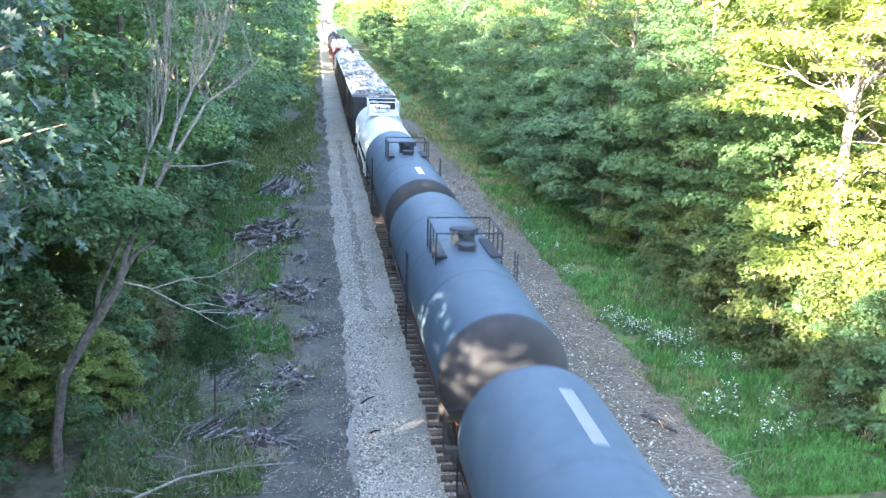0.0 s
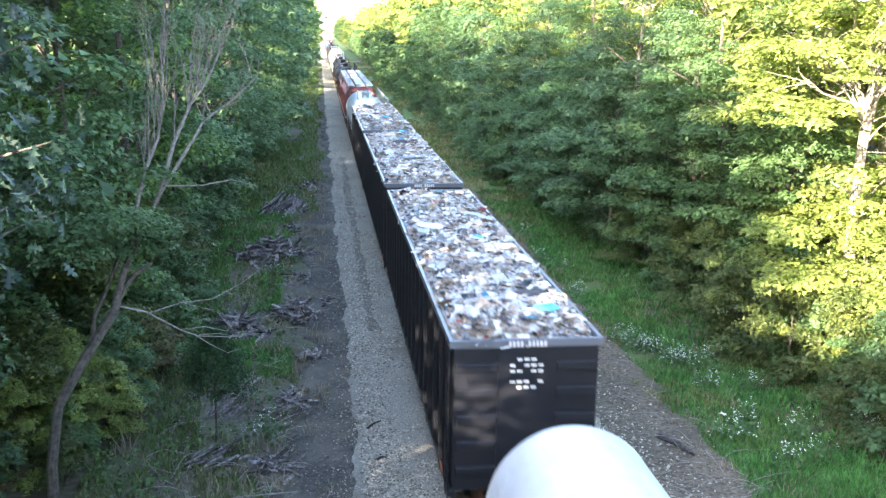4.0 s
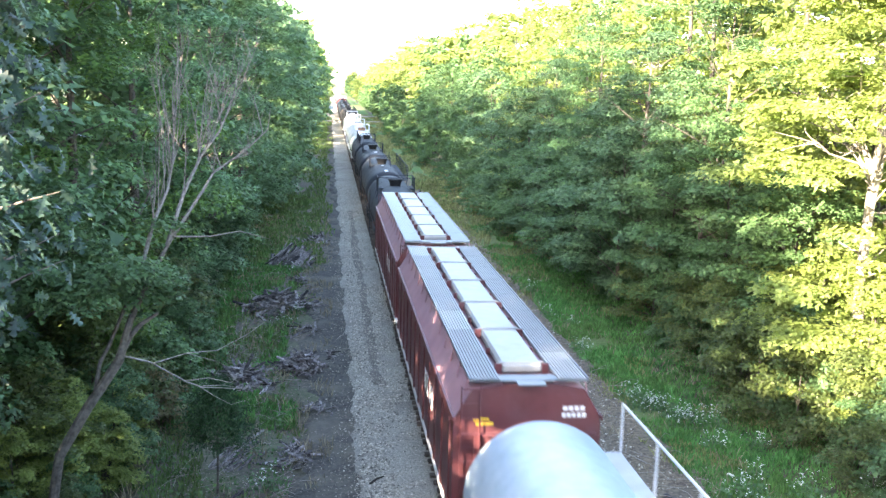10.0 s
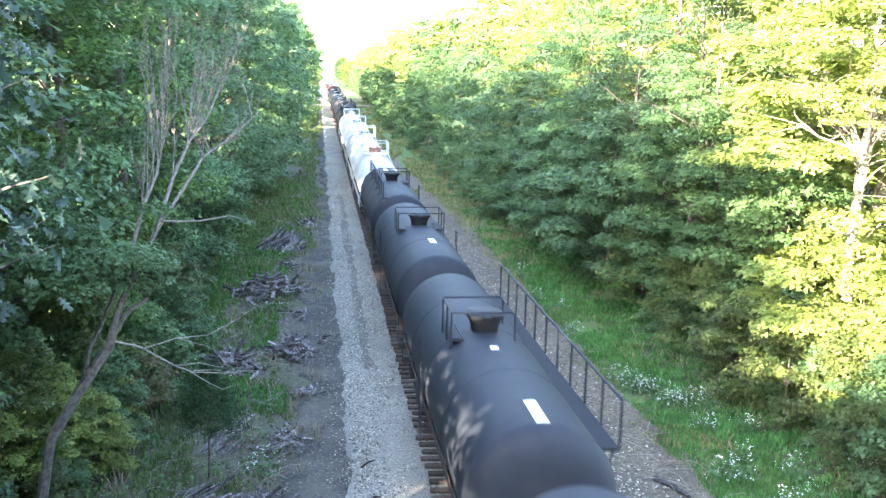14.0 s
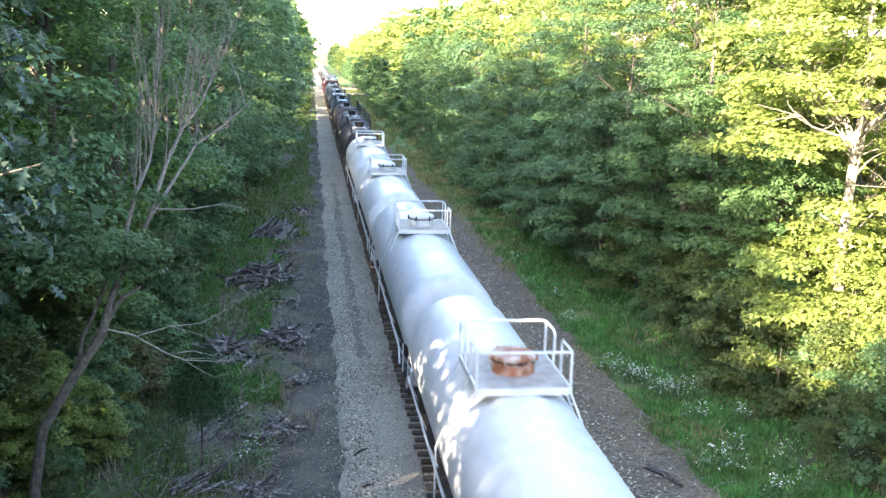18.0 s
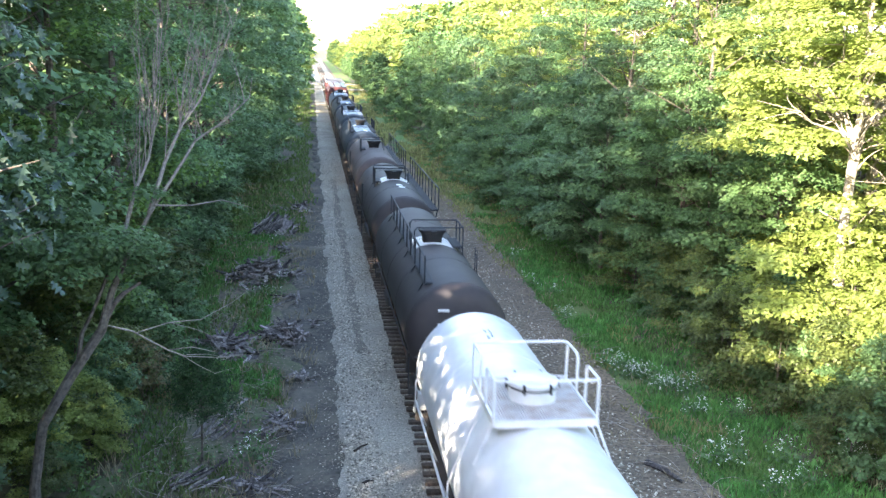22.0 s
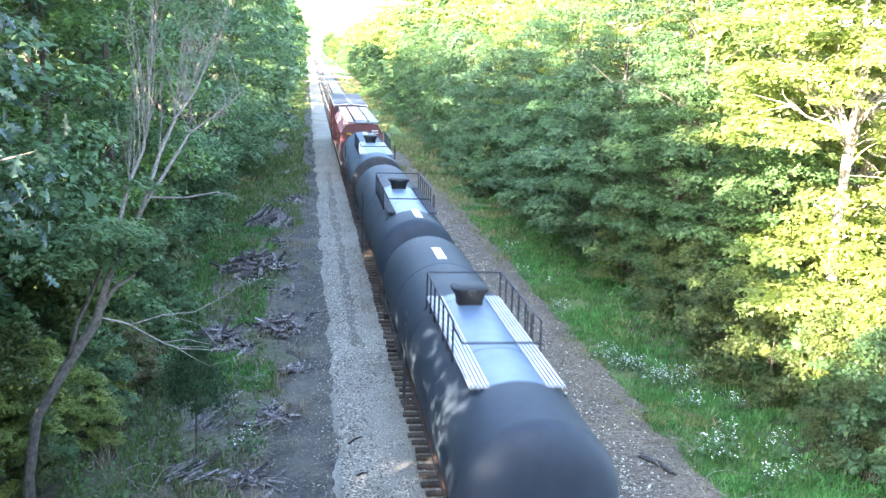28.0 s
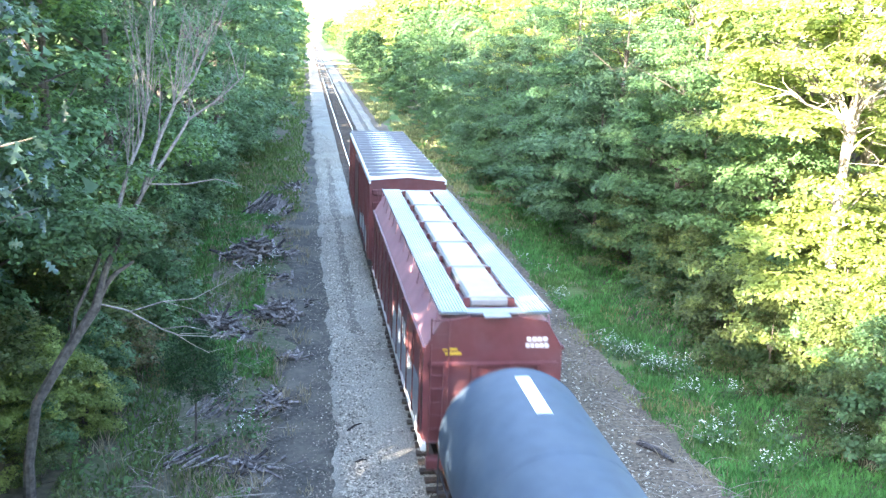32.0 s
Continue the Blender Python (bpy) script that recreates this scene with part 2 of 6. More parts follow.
def lathe_y(bm, profile, sides=40, cx=0.0, cz=0.0):
    """Turns (y, radius) pairs about an axis along y."""
    rings = []
    for y, r in profile:
        rings.append([bm.verts.new((cx + r * math.cos(k * math.tau / sides), y, cz + r * math.sin(k * math.tau / sides))) for k in range(sides)])
    for r0, r1 in zip(rings, rings[1:]):
        for k in range(sides):
            bm.faces.new((r0[k], r1[k], r1[(k + 1) % sides], r0[(k + 1) % sides]))
    bm.faces.new(rings[0][::-1])
    bm.faces.new(rings[-1])
    return bm


def lathe_z(bm, profile, sides=20, cx=0.0, cy=0.0):
    rings = []
    for z, r in profile:
        rings.append([bm.verts.new((cx + r * math.cos(k * math.tau / sides), cy + r * math.sin(k * math.tau / sides), z)) for k in range(sides)])
    for r0, r1 in zip(rings, rings[1:]):
        for k in range(sides):
            bm.faces.new((r0[k], r0[(k + 1) % sides], r1[(k + 1) % sides], r1[k]))
    bm.faces.new(rings[0][::-1])
    bm.faces.new(rings[-1])
    return bm


def quads(name, verts, count):
    """A mesh of loose quads from an array of 4 * count corners."""
    me = bpy.data.meshes.new(name)
    me.vertices.add(4 * count)
    me.vertices.foreach_set("co", np.asarray(verts, np.float32).ravel())
    me.loops.add(4 * count)
    me.loops.foreach_set("vertex_index", np.arange(4 * count, dtype=np.int32))
    me.polygons.add(count)
    me.polygons.foreach_set("loop_start", np.arange(0, 4 * count, 4, dtype=np.int32))
    me.update(calc_edges=True)
    return me


def triangles(name, verts, count):
    """A mesh of loose triangles from an array of 3 * count corners."""
    me = bpy.data.meshes.new(name)
    me.vertices.add(3 * count)
    me.vertices.foreach_set("co", np.asarray(verts, np.float32).ravel())
    me.loops.add(3 * count)
    me.loops.foreach_set("vertex_index", np.arange(3 * count, dtype=np.int32))
    me.polygons.add(count)
    me.polygons.foreach_set("loop_start", np.arange(0, 3 * count, 3, dtype=np.int32))
    me.update(calc_edges=True)
    return me


def unit(a):
    return a / np.maximum(np.linalg.norm(a, axis=-1, keepdims=True), 1e-9)


def leaves_at(rng, pos, outward, size, flat=0.55, stir=0.55):
    """Leaf corners: a pointed blade at each place, facing up and out, folded a little along its rib."""
    n = len(pos)
    normal = unit(outward * 0.55 + np.array([0, 0, flat]) + rng.normal(0, stir, (n, 3)))
    rib = unit(np.cross(normal, rng.normal(0, 1, (n, 3))))
    side = np.cross(normal, rib)
    s = size * rng.uniform(0.6, 1.3, (n, 1))
    base, tip = pos - rib * s * 0.5, pos + rib * s * 0.6 - normal * s * 0.12
    mid = pos - rib * s * 0.02 + normal * s * 0.10
    return np.stack([base, mid - side * s * 0.42, tip, mid + side * s * 0.42], 1)


def lobes_of(rng, height, base, radius, count, shape, pad=1.0):
    """Centres and sizes of the leafy boughs of a crown."""
    out = []
    for k in range(count):
        f = (k + rng.uniform(0.1, 0.9)) / count
        if shape == "tall":
            w = math.sin(math.pi * min(1, 0.14 + f * 0.84)) ** 0.55
        elif shape == "bush":
            w = math.cos(f * math.pi / 2) ** 0.5
        else:
            w = (1 - f) ** 0.7
        a = k * 2.39996 + rng.uniform(-0.6, 0.6)
        r = radius * w * rng.uniform(0.5, 1.05)
        out.append((math.cos(a) * r, math.sin(a) * r, base + (height - base) * f + rng.uniform(-0.4, 0.4), radius * pad * rng.uniform(0.22, 0.46)))
    return out


def crown_mesh(name, rng, lobes, count, size, squash=0.42, flat=0.9, simple=False):
    """Leaves in layered pads: dense over the top of each bough, ragged at its rim, thin beneath."""
    lob = np.array(lobes)
    pick = rng.choice(len(lob), count, p=lob[:, 3] ** 2 / (lob[:, 3] ** 2).sum())
    d = unit(rng.normal(0, 1, (count, 3)) * np.array([1, 1, 0.8]))
    d[:, 2] = np.where(rng.random(count) < 0.75, np.abs(d[:, 2]), d[:, 2])
    ang = np.arctan2(d[:, 1:2], d[:, :1])
    ragged = 1 + 0.28 * np.sin(ang * 3 + pick[:, None] * 1.7) + 0.2 * np.sin(ang * 7 + pick[:, None] * 2.9)
    r = lob[pick, 3:4] * rng.uniform(0.35, 1.05, (count, 1)) ** 0.6 * ragged
    pos = lob[pick, :3] + d * r * np.array([1, 1, squash])
    pos[:, 2] -= 0.16 * np.hypot(d[:, 0], d[:, 1]) ** 2 * r[:, 0]
    centre = np.array([0, 0, lob[:, 2].mean()])
    out = unit(unit(pos - centre) * 0.4 + d)
    corners = leaves_at(rng, pos, out, size, flat, 0.4)
    if simple:
        return triangles(name, corners[:, 1:] + (corners[:, :1] - corners[:, 1:2]) * np.array([[[0.5], [0.0], [0.5]]]), count)
    return quads(name, corners, count)


def branch_points(rng, p0, p1, bend, steps=5):
    p0, p1 = Vector(p0), Vector(p1)
    side = Vector(rng.normal(0, 1, 3)) * bend * (p1 - p0).length
    return [p0.lerp(p1, k / steps) + side * math.sin(math.pi * k / steps) * 0.5 + Vector((0, 0, 1)) * bend * (p1 - p0).length * 0.5 * math.sin(math.pi * k / steps) for k in range(steps + 1)]


def tree_kind(seed, height, base, radius, lobes, count, size, leaf, label, shape="tall", lean=0.0, trunk=None, limbs=12, squash=0.42, bark=None, straggle=0, pad=1.0, flat=0.9):
    """A tree at the origin: trunk with limbs, and a crown of leafy boughs."""
    rng = np.random.default_rng(seed)
    root = thing("tree" if shape != "bush" else "bush", label, "tree" if shape != "bush" else "bush")
    lob = lobes_of(rng, height, base, radius, lobes, shape, pad)
    bm = bmesh.new()
    tr = trunk or height * 0.011
    top = Vector((lean * height * 0.3, 0, height * 0.88))
    spine = branch_points(rng, (0, 0, -0.3), top, 0.03, 8)
    pipe(bm, spine, [tr * (1.35 - 1.2 * k / 8) if k else tr * 1.7 for k in range(9)], 7)
    for x, y, z, r in lob[:: max(1, len(lob) // limbs)]:
        f = max(0.12, min(0.85, (z - 1.2) / height))
        i = min(7, int(f * 8))
        start = spine[i].lerp(spine[i + 1], f * 8 - i)
        w = tr * 0.45 * (1.1 - f)
        pipe(bm, branch_points(rng, start, (x, y, z), 0.08, 4), [w, w * 0.8, w * 0.6, w * 0.45, w * 0.25], 4)
    for k in range(straggle):
        f = rng.uniform(0.25, 0.95)
        i = min(7, int(f * 8))
        start = spine[i].lerp(spine[i + 1], f * 8 - i)
        a = rng.uniform(0, math.tau)
        end = Vector((math.cos(a), math.sin(a), rng.uniform(0.1, 0.9))) * radius * rng.uniform(0.5, 1.1) + start
        path = branch_points(rng, start, end, 0.22, 5)
        pipe(bm, path, [tr * q for q in (0.2, 0.16, 0.12, 0.085, 0.055, 0.02)], 4)
        for q in (2, 3, 4):
            e = path[q] + Vector(rng.normal(0, 0.35, 3)) * radius * 0.45
            pipe(bm, branch_points(rng, path[q], e, 0.2, 3), [tr * 0.08, tr * 0.07, tr * 0.05, tr * 0.02], 3)
    part("trunk", bm, bark or M_BARK, root, "", True)
    finish("crown", crown_mesh("crown", rng, lob, count, size, squash, flat, True), leaf, root, "", False)
    return root


def place(ob, x, y, z, turn=0.0, size=1.0):
    c = copy_thing(ob, pose(x, y, z, 0, 0, turn))
    c.scale = (size, size, size)
    return c

# ---- ground, roadbed and track ----


def smooth(a, b, x):
    t = max(0.0, min(1.0, (x - a) / (b - a)))
    return t * t * (3 - 2 * t)


def ground_z(x, y):
    """Height of the natural ground: flat by the roadbed, banks under the woods."""
    z = -0.62 + 0.05 * noise.noise((x * 0.35, y * 0.35, 0))
    z += smooth(11, 26, x) * 2.2 + smooth(-5, -18, x) * 0.6
    z += 0.25 * noise.noise((x * 0.06, y * 0.06, 3)) * smooth(5, 14, abs(x - XT))
    return z


def strip(name, x_left, x_right, y0, y1, z, material, label, step=0.5, thick=0.25, rough=0.04, across=8, wobble=0.35, crown=0.0, drift=0.0, drift_right=0.0):
    """A long bed of loose material with uneven edges and a rounded shoulder on both sides; drift: how far its left edge moves right in the distance."""
    verts, faces = [], []
    rows = int((y1 - y0) / step)
    for i in range(rows + 1):
        y = y0 + (y1 - y0) * (i / rows) ** 1.6
        l = x_left + drift * smooth(45, 95, y) + wobble * noise.noise((y * 0.4, 1.3, x_left)) + wobble * 0.5 * noise.noise((y * 1.7, 2.3, x_left))
        r = x_right + drift_right * smooth(60, 130, y) + wobble * noise.noise((y * 0.4, 7.3, x_right)) + wobble * 0.5 * noise.noise((y * 1.7, 5.3, x_right))
        for j in range(across + 3):
            f = (j - 1) / across
            edge = j == 0 or j == across + 2
            x = l - thick * 1.5 if j == 0 else (r + thick * 1.5 if j == across + 2 else l + (r - l) * f)
            h = z - thick if edge else z + crown * math.sin(math.pi * f) + rough * noise.noise((x * 2.1, y * 2.1, 0)) + rough * noise.noise((x * 0.6, y * 0.5, 4))
            verts.append((x, y, h))
    w = across + 3
    for i in range(rows):
        for j in range(w - 1):
            a = i * w + j
            faces.append((a, a + 1, a + w + 1, a + w))
    me = bpy.data.meshes.new(name)
    me.from_pydata(verts, [], faces)
    return tagged(finish(name, me, material), label, name.replace("_", " "), kind="structure")


def build_ground():
    xs = [-2500, -600, -200, -90, -60, -45] + [-36 + 1.5 * k for k in range(56)] + [60, 90, 200, 600, 2500]
    ys = [-2500, -600, -200, -100, -60] + [-45 + 2.5 * k for k in range(170)] + [450, 600, 1000, 2500]
    verts = [(x, y, ground_z(x, y)) for y in ys for x in xs]
    w = len(xs)
    faces = [(j * w + i, j * w + i + 1, (j + 1) * w + i + 1, (j + 1) * w + i) for j in range(len(ys) - 1) for i in range(w - 1)]
    me = bpy.data.meshes.new("ground")
    me.from_pydata(verts, [], faces)
    tagged(finish("ground", me, M_SOIL), "dark forest floor with leaf litter and weeds", "ground", kind="structure")
    strip("turf_verge", 10.4, 16.2, -40, 900, -0.48, M_TURF, "green grassy verge beside the roadbed", 1.0, 0.25, 0.06, 10, 0.7, 0.0, -1.9)
    strip("weedy_verge", -5.2, 0.3, -40, 900, -0.50, M_WEEDY, "patchy weedy strip beside the old bed", 1.0, 0.25, 0.07, 10, 0.9)
    strip("dirt_shoulder", 7.2, 10.6, -40, 900, -0.38, M_DIRT, "brown dirt shoulder with twigs and cinders", 0.5, 0.2, 0.05, 8, 0.4, 0.0, 0.0, -1.6)
    strip("cinder_bed", -0.8, 1.5, -40, 900, -0.42, M_CINDER, "dark cinder bed of a lifted track", 0.5, 0.2, 0.07, 8, 1.0, 0.0, 1.15)
    strip("ballast", 1.02, 7.75, -40, 900, -0.30, M_GRAVEL, "pale grey crushed stone ballast", 0.4, 0.2, 0.04, 24, 0.3, 0.04)


def build_track():
    track = thing("track", "single railway track on worn wooden ties", "track", kind="structure")
    for side in (-1, 1):
        x = XT + side * 0.755
        bm = a_box(x - 0.036, x + 0.036, -460, 900, -0.045, 0.0, 0.008)
        part("railhead", bm, M_RAIL, track, "polished steel rail head")
        bm = box(a_box(x - 0.012, x + 0.012, -460, 900, -0.15, -0.045), x - 0.07, x + 0.07, -460, 900, -0.172, -0.15)
        part("rail_web", bm, M_RUST, track, "rusty rail web and foot")
    bm = a_box(-1.3, 1.3, -0.115, 0.115, -0.18, 0, 0.012)
    me = bpy.data.meshes.new("tie")
    bm.to_mesh(me)
    bm.free()
    me.materials.append(M_TIE)
    rng = random.Random(5)
    for k in range(290):
        t = new("tie", me)
        t.parent = track
        t.matrix_basis = pose(XT + rng.uniform(-0.05, 0.05), 12 + k * 0.533 + rng.uniform(-0.02, 0.02), -0.172 + rng.uniform(-0.012, 0.0), 0, 0, rng.uniform(-0.9, 0.9))
    bm = bmesh.new()
    for k in range(700):
        y = 12 + (290 + k) * 0.533
        box(bm, XT - 1.3, XT + 1.3, y - 0.115, y + 0.115, -0.35, -0.243)
    for k in range(60):
        y = 12 - (k + 1) * 0.533
        box(bm, XT - 1.3, XT + 1.3, y - 0.115, y + 0.115, -0.35, -0.174)
    tagged(part("far_ties", bm, M_TIE, track), kind="stuff")


def build_overpass():
    """The road bridge that the camera looks from: deck, kerbs, parapets and piers."""
    bridge = thing("overpass", "plain concrete road bridge over the railway", "bridge", kind="structure")
    part("deck", a_box(-70, 80, -11.6, -1.3, 8.55, 9.2, 0.05), M_CONCRETE, bridge)
    for y in (-11.6, -1.6):
        part("parapet", a_box(-70, 80, y, y + 0.3, 9.2, 10.05, 0.03), M_CONCRETE, bridge)
    for x in (-4.5, 12.5):
        part("pier", a_box(x - 0.5, x + 0.5, -10.8, -2.1, -0.8, 8.55, 0.06), M_CONCRETE, bridge)


build_ground()
build_track()
build_overpass()

# ---- rolling stock ----
MOVING = []         # (car, start along the track)


def truck(car, y):
    """A two-axle truck under a car, centred at y."""
    t = part("truck", a_box(-0.2, 0.2, y - 0.25, y + 0.25, 0.55, 0.85, 0.04), P_UNDER, car)
    for s in (-1, 1):
        bm = bmesh.new()
        pts = [(-1.25, 0.42), (-0.75, 0.66), (0.75, 0.66), (1.25, 0.42), (0.95, 0.38), (0.45, 0.3), (-0.45, 0.3), (-0.95, 0.38)]
        lo = [bm.verts.new((s * 1.0, y + a, b)) for a, b in pts]
        hi = [bm.verts.new((s * 1.12, y + a, b)) for a, b in pts]
        bm.faces.new(lo), bm.faces.new(hi)
        for k in range(8):
            bm.faces.new((lo[k], lo[(k + 1) % 8], hi[(k + 1) % 8], hi[k]))
        part("side_frame", bm, P_UNDER, t)
        for dy in (-0.89, 0.89):
            bm = bmesh.new()
            bmesh.ops.create_cone(bm, cap_ends=True, segments=24, radius1=0.42, radius2=0.42, depth=0.13, matrix=pose(s * 0.76, y + dy, 0.42, 0, 90, 0))
            part("wheel", bm, M_RUST, t)
    for dy in (-0.89, 0.89):
        part("axle", a_pipe([(-0.85, y + dy, 0.42), (0.85, y + dy, 0.42)], 0.08, 8), P_UNDER, t)


def coupler(car, y, d):
    bm = a_box(-0.09, 0.09, min(y, y + d * 0.75), max(y, y + d * 0.75), 0.75, 0.95, 0.02)
    box(bm, -0.16, 0.16, y + d * 0.55, y + d * 0.78, 0.72, 0.98, 0.03)
    part("coupler", bm, P_UNDER, car)


def ladder(car, x, y, z0, z1, mat, along=False, width=0.4):
    bm = bmesh.new()
    w = width / 2
    for s in (-w, w):
        p = (lambda z: (x, y + s, z)) if along else (lambda z: (x + s, y, z))
        pipe(bm, [p(z0), p(z1)], 0.02, 5)
    k = z0 + 0.15
    while k < z1:
        pipe(bm, [(x, y - w, k), (x, y + w, k)] if along else [(x - w, y, k), (x + w, y, k)], 0.014, 5)
        k += 0.32
    part("ladder", bm, mat, car)


def grating_sheet(x0, x1, y0, y1, z, ridges):
    """A ribbed sheet of open tread, one piece."""
    bm = bmesh.new()
    prof = []
    for k in range(ridges):
        f0, f1 = k / ridges, (k + 0.62) / ridges
        prof += [(f0, 0.025), (f1, 0.025), (f1, -0.02), ((k + 1) / ridges, -0.02)]
    prof += [(1, -0.045), (0, -0.045)]
    a = [bm.verts.new((x0 + (x1 - x0) * f, y0, z + h)) for f, h in prof]
    b = [bm.verts.new((x0 + (x1 - x0) * f, y1, z + h)) for f, h in prof]
    bm.faces.new(a), bm.faces.new(b[::-1])
    for k in range(len(prof)):
        q = (k + 1) % len(prof)
        bm.faces.new((a[k], a[q], b[q], b[k]))
    return bm


def tank_car(label, n, f, dome, shell, rail_mat, top=4.15, dia=3.02, style="plain", platform=None, rails="both", placards=(), panel_mat=None, patch=None, lettering=False, front_hatch=False, stencils=(), walkway=None, dome_mat=None, low_rails=False, steps=False, pale_grating=False, drum=False, head_mat=None):
    """A tank car from n to f along the train; dome: the manway's place. Local origin under the near head."""
    L, dm, r = f - n, dome - n, dia / 2
    cz = top - r
    car = thing("tank_car", label, "tank car", group="cars of the freight train")
    head = 0.5
    prof = [(0.02 + head - head * math.cos(a), r * math.sin(a) ** 0.5) for a in (0.05, 0.12, 0.22, 0.35, 0.5, 0.65, 0.8, 0.95, 1.1, 1.25, 1.4)] + [(head + 0.02, r)]
    mid = [(head + (L - 2 * head) * k / 8, r) for k in range(1, 8)]
    full = prof + mid + [(L - y, q) for y, q in prof[::-1]]
    part("shell", lathe_y(bmesh.new(), full, 56, 0, cz), shell, car, "", True)
    # darker heads: the shade on the end faces is put into their colour
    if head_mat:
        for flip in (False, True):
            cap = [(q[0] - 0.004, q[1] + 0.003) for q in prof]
            part("head", lathe_y(bmesh.new(), [(L - y, q) for y, q in cap[::-1]] if flip else cap, 56, 0, cz), head_mat, car, "tank head darkened to carry its shade", True)
    # weld seams of the shell courses
    for k in (0, 2, 4, 6, 8):
        y = head + 0.03 + (L - 2 * head - 0.06) * k / 8
        part("weld_seam", lathe_y(bmesh.new(), [(y - 0.035, r - 0.01), (y - 0.02, r + 0.008), (y + 0.02, r + 0.008), (y + 0.035, r - 0.01)], 56, 0, cz), shell, car, "", True)
    bm = a_box(-0.32, 0.32, -0.35, L + 0.35, 0.78, 1.08, 0.03)
    part("centre_sill", bm, P_UNDER, car)
    for y in (1.7, L - 1.7):
        bm = bmesh.new()
        w0 = [(-1.35, 1.05), (-1.32, cz - r * 0.62), (-0.9, cz - r * 0.86), (0, cz - r - 0.01), (0.9, cz - r * 0.86), (1.32, cz - r * 0.62), (1.35, 1.05)]
        a = [bm.verts.new((x, y - 0.16, z)) for x, z in w0]
        b = [bm.verts.new((x, y + 0.16, z)) for x, z in w0]
        bm.faces.new(a), bm.faces.new(b[::-1])
        for k in range(7):
            bm.faces.new((a[k], b[k], b[(k + 1) % 7], a[(k + 1) % 7]))
        part("saddle", bm, P_UNDER, car)
        truck(car, y)
    for y, d in ((-0.1, -1), (L + 0.1, 1)):
        coupler(car, y, d)
        part("end_sill", a_box(-1.45, 1.45, y - 0.1 if d < 0 else y - 0.05, y + 0.05 if d < 0 else y + 0.1, 0.95, 1.18, 0.02), P_UNDER, car)
        bm = bmesh.new()
        pipe(bm, [(-1.45, y, 1.15), (-1.45, y, 2.05), (-1.1, y, 2.1), (1.1, y, 2.1), (1.45, y, 2.05), (1.45, y, 1.15)], 0.022, 5)
        part("end_handrail", bm, rail_mat, car)
    if low_rails:
        for s in (-1, 1):
            bm = bmesh.new()
            pipe(bm, [(s * 1.52, 0.2, 1.3), (s * 1.52, 0.6, 1.75), (s * 1.52, L - 0.6, 1.75), (s * 1.52, L - 0.2, 1.3)], 0.03, 6)
            for k in range(7):
                y = 0.8 + (L - 1.6) * k / 6
                pipe(bm, [(s * 1.52, y, 1.75), (s * 1.25, y, 1.12)], 0.022, 5)
            part("side_handrail", bm, rail_mat, car, "long side handrail")
            # board coloured dark to read as the shaded gap below the rail
            part("running_board", a_box(s * 1.05, s * 1.3, 0.2, L - 0.2, 1.04, 1.1), P_UNDER, car)
    else:
        for s in (-1, 1):
            bm = bmesh.new()
            z = cz - r * 0.35
            x = s * (r * 0.94 + 0.09)
            pipe(bm, [(x, 0.9, z), (x, L - 0.9, z)], 0.018, 5)
            for k in range(6):
                y = 0.95 + (L - 1.9) * k / 5
                pipe(bm, [(x, y, z), (x - s * 0.12, y, z)], 0.014, 4)
            part("side_handrail", bm, rail_mat, car)
    # manway and its platform
    dmat = dome_mat or P_DOME
    p0, p1, half = platform or (-0.9, 0.9, 0.95)
    rail_from = p0 + 2.3 if p1 - p0 > 5 else p0          # the rails of a long platform stop short of its end
    sides = {"both": (-1, 1), "right": (1,), "left": (-1,)}[rails]
    if style == "white":
        zp, hi, rr = top + 0.1, top + 0.88, 0.03
        man = part("manway", lathe_z(bmesh.new(), [(top - 0.1, 0.46), (top + 0.40, 0.46), (top + 0.42, 0.5), (top + 0.49, 0.5), (top + 0.54, 0.42), (top + 0.57, 0.1)], 28, 0, dm), dome_mat or shell, car, "rust-stained round manway" if dome_mat == P_RUSTED else "round manway with a bolted lid", True)
        part("gasket_ring", lathe_z(bmesh.new(), [(top + 0.365, 0.465), (top + 0.375, 0.485), (top + 0.41, 0.485), (top + 0.415, 0.465)], 28, 0, dm), P_DOME, man, "dark ring under the lid", True)
        for k in range(6):
            a = k * math.tau / 6
            part("lid_bolt", a_box(-0.025, 0.025, -0.025, 0.025, top + 0.34, top + 0.52, m=Matrix.Translation((0.515 * math.cos(a), dm + 0.515 * math.sin(a), 0))), dmat, man)
        part("platform_deck", grating_sheet(-half, half, dm + p0, dm + p1, zp, 36), P_DECK, car, "ribbed white platform deck round the manway")
        for y in (dm + p0 - 0.02, dm + p1 + 0.02):
            part("deck_edge", a_box(-half, half, y - 0.02, y + 0.02, zp - 0.1, zp + 0.04), rail_mat, car)
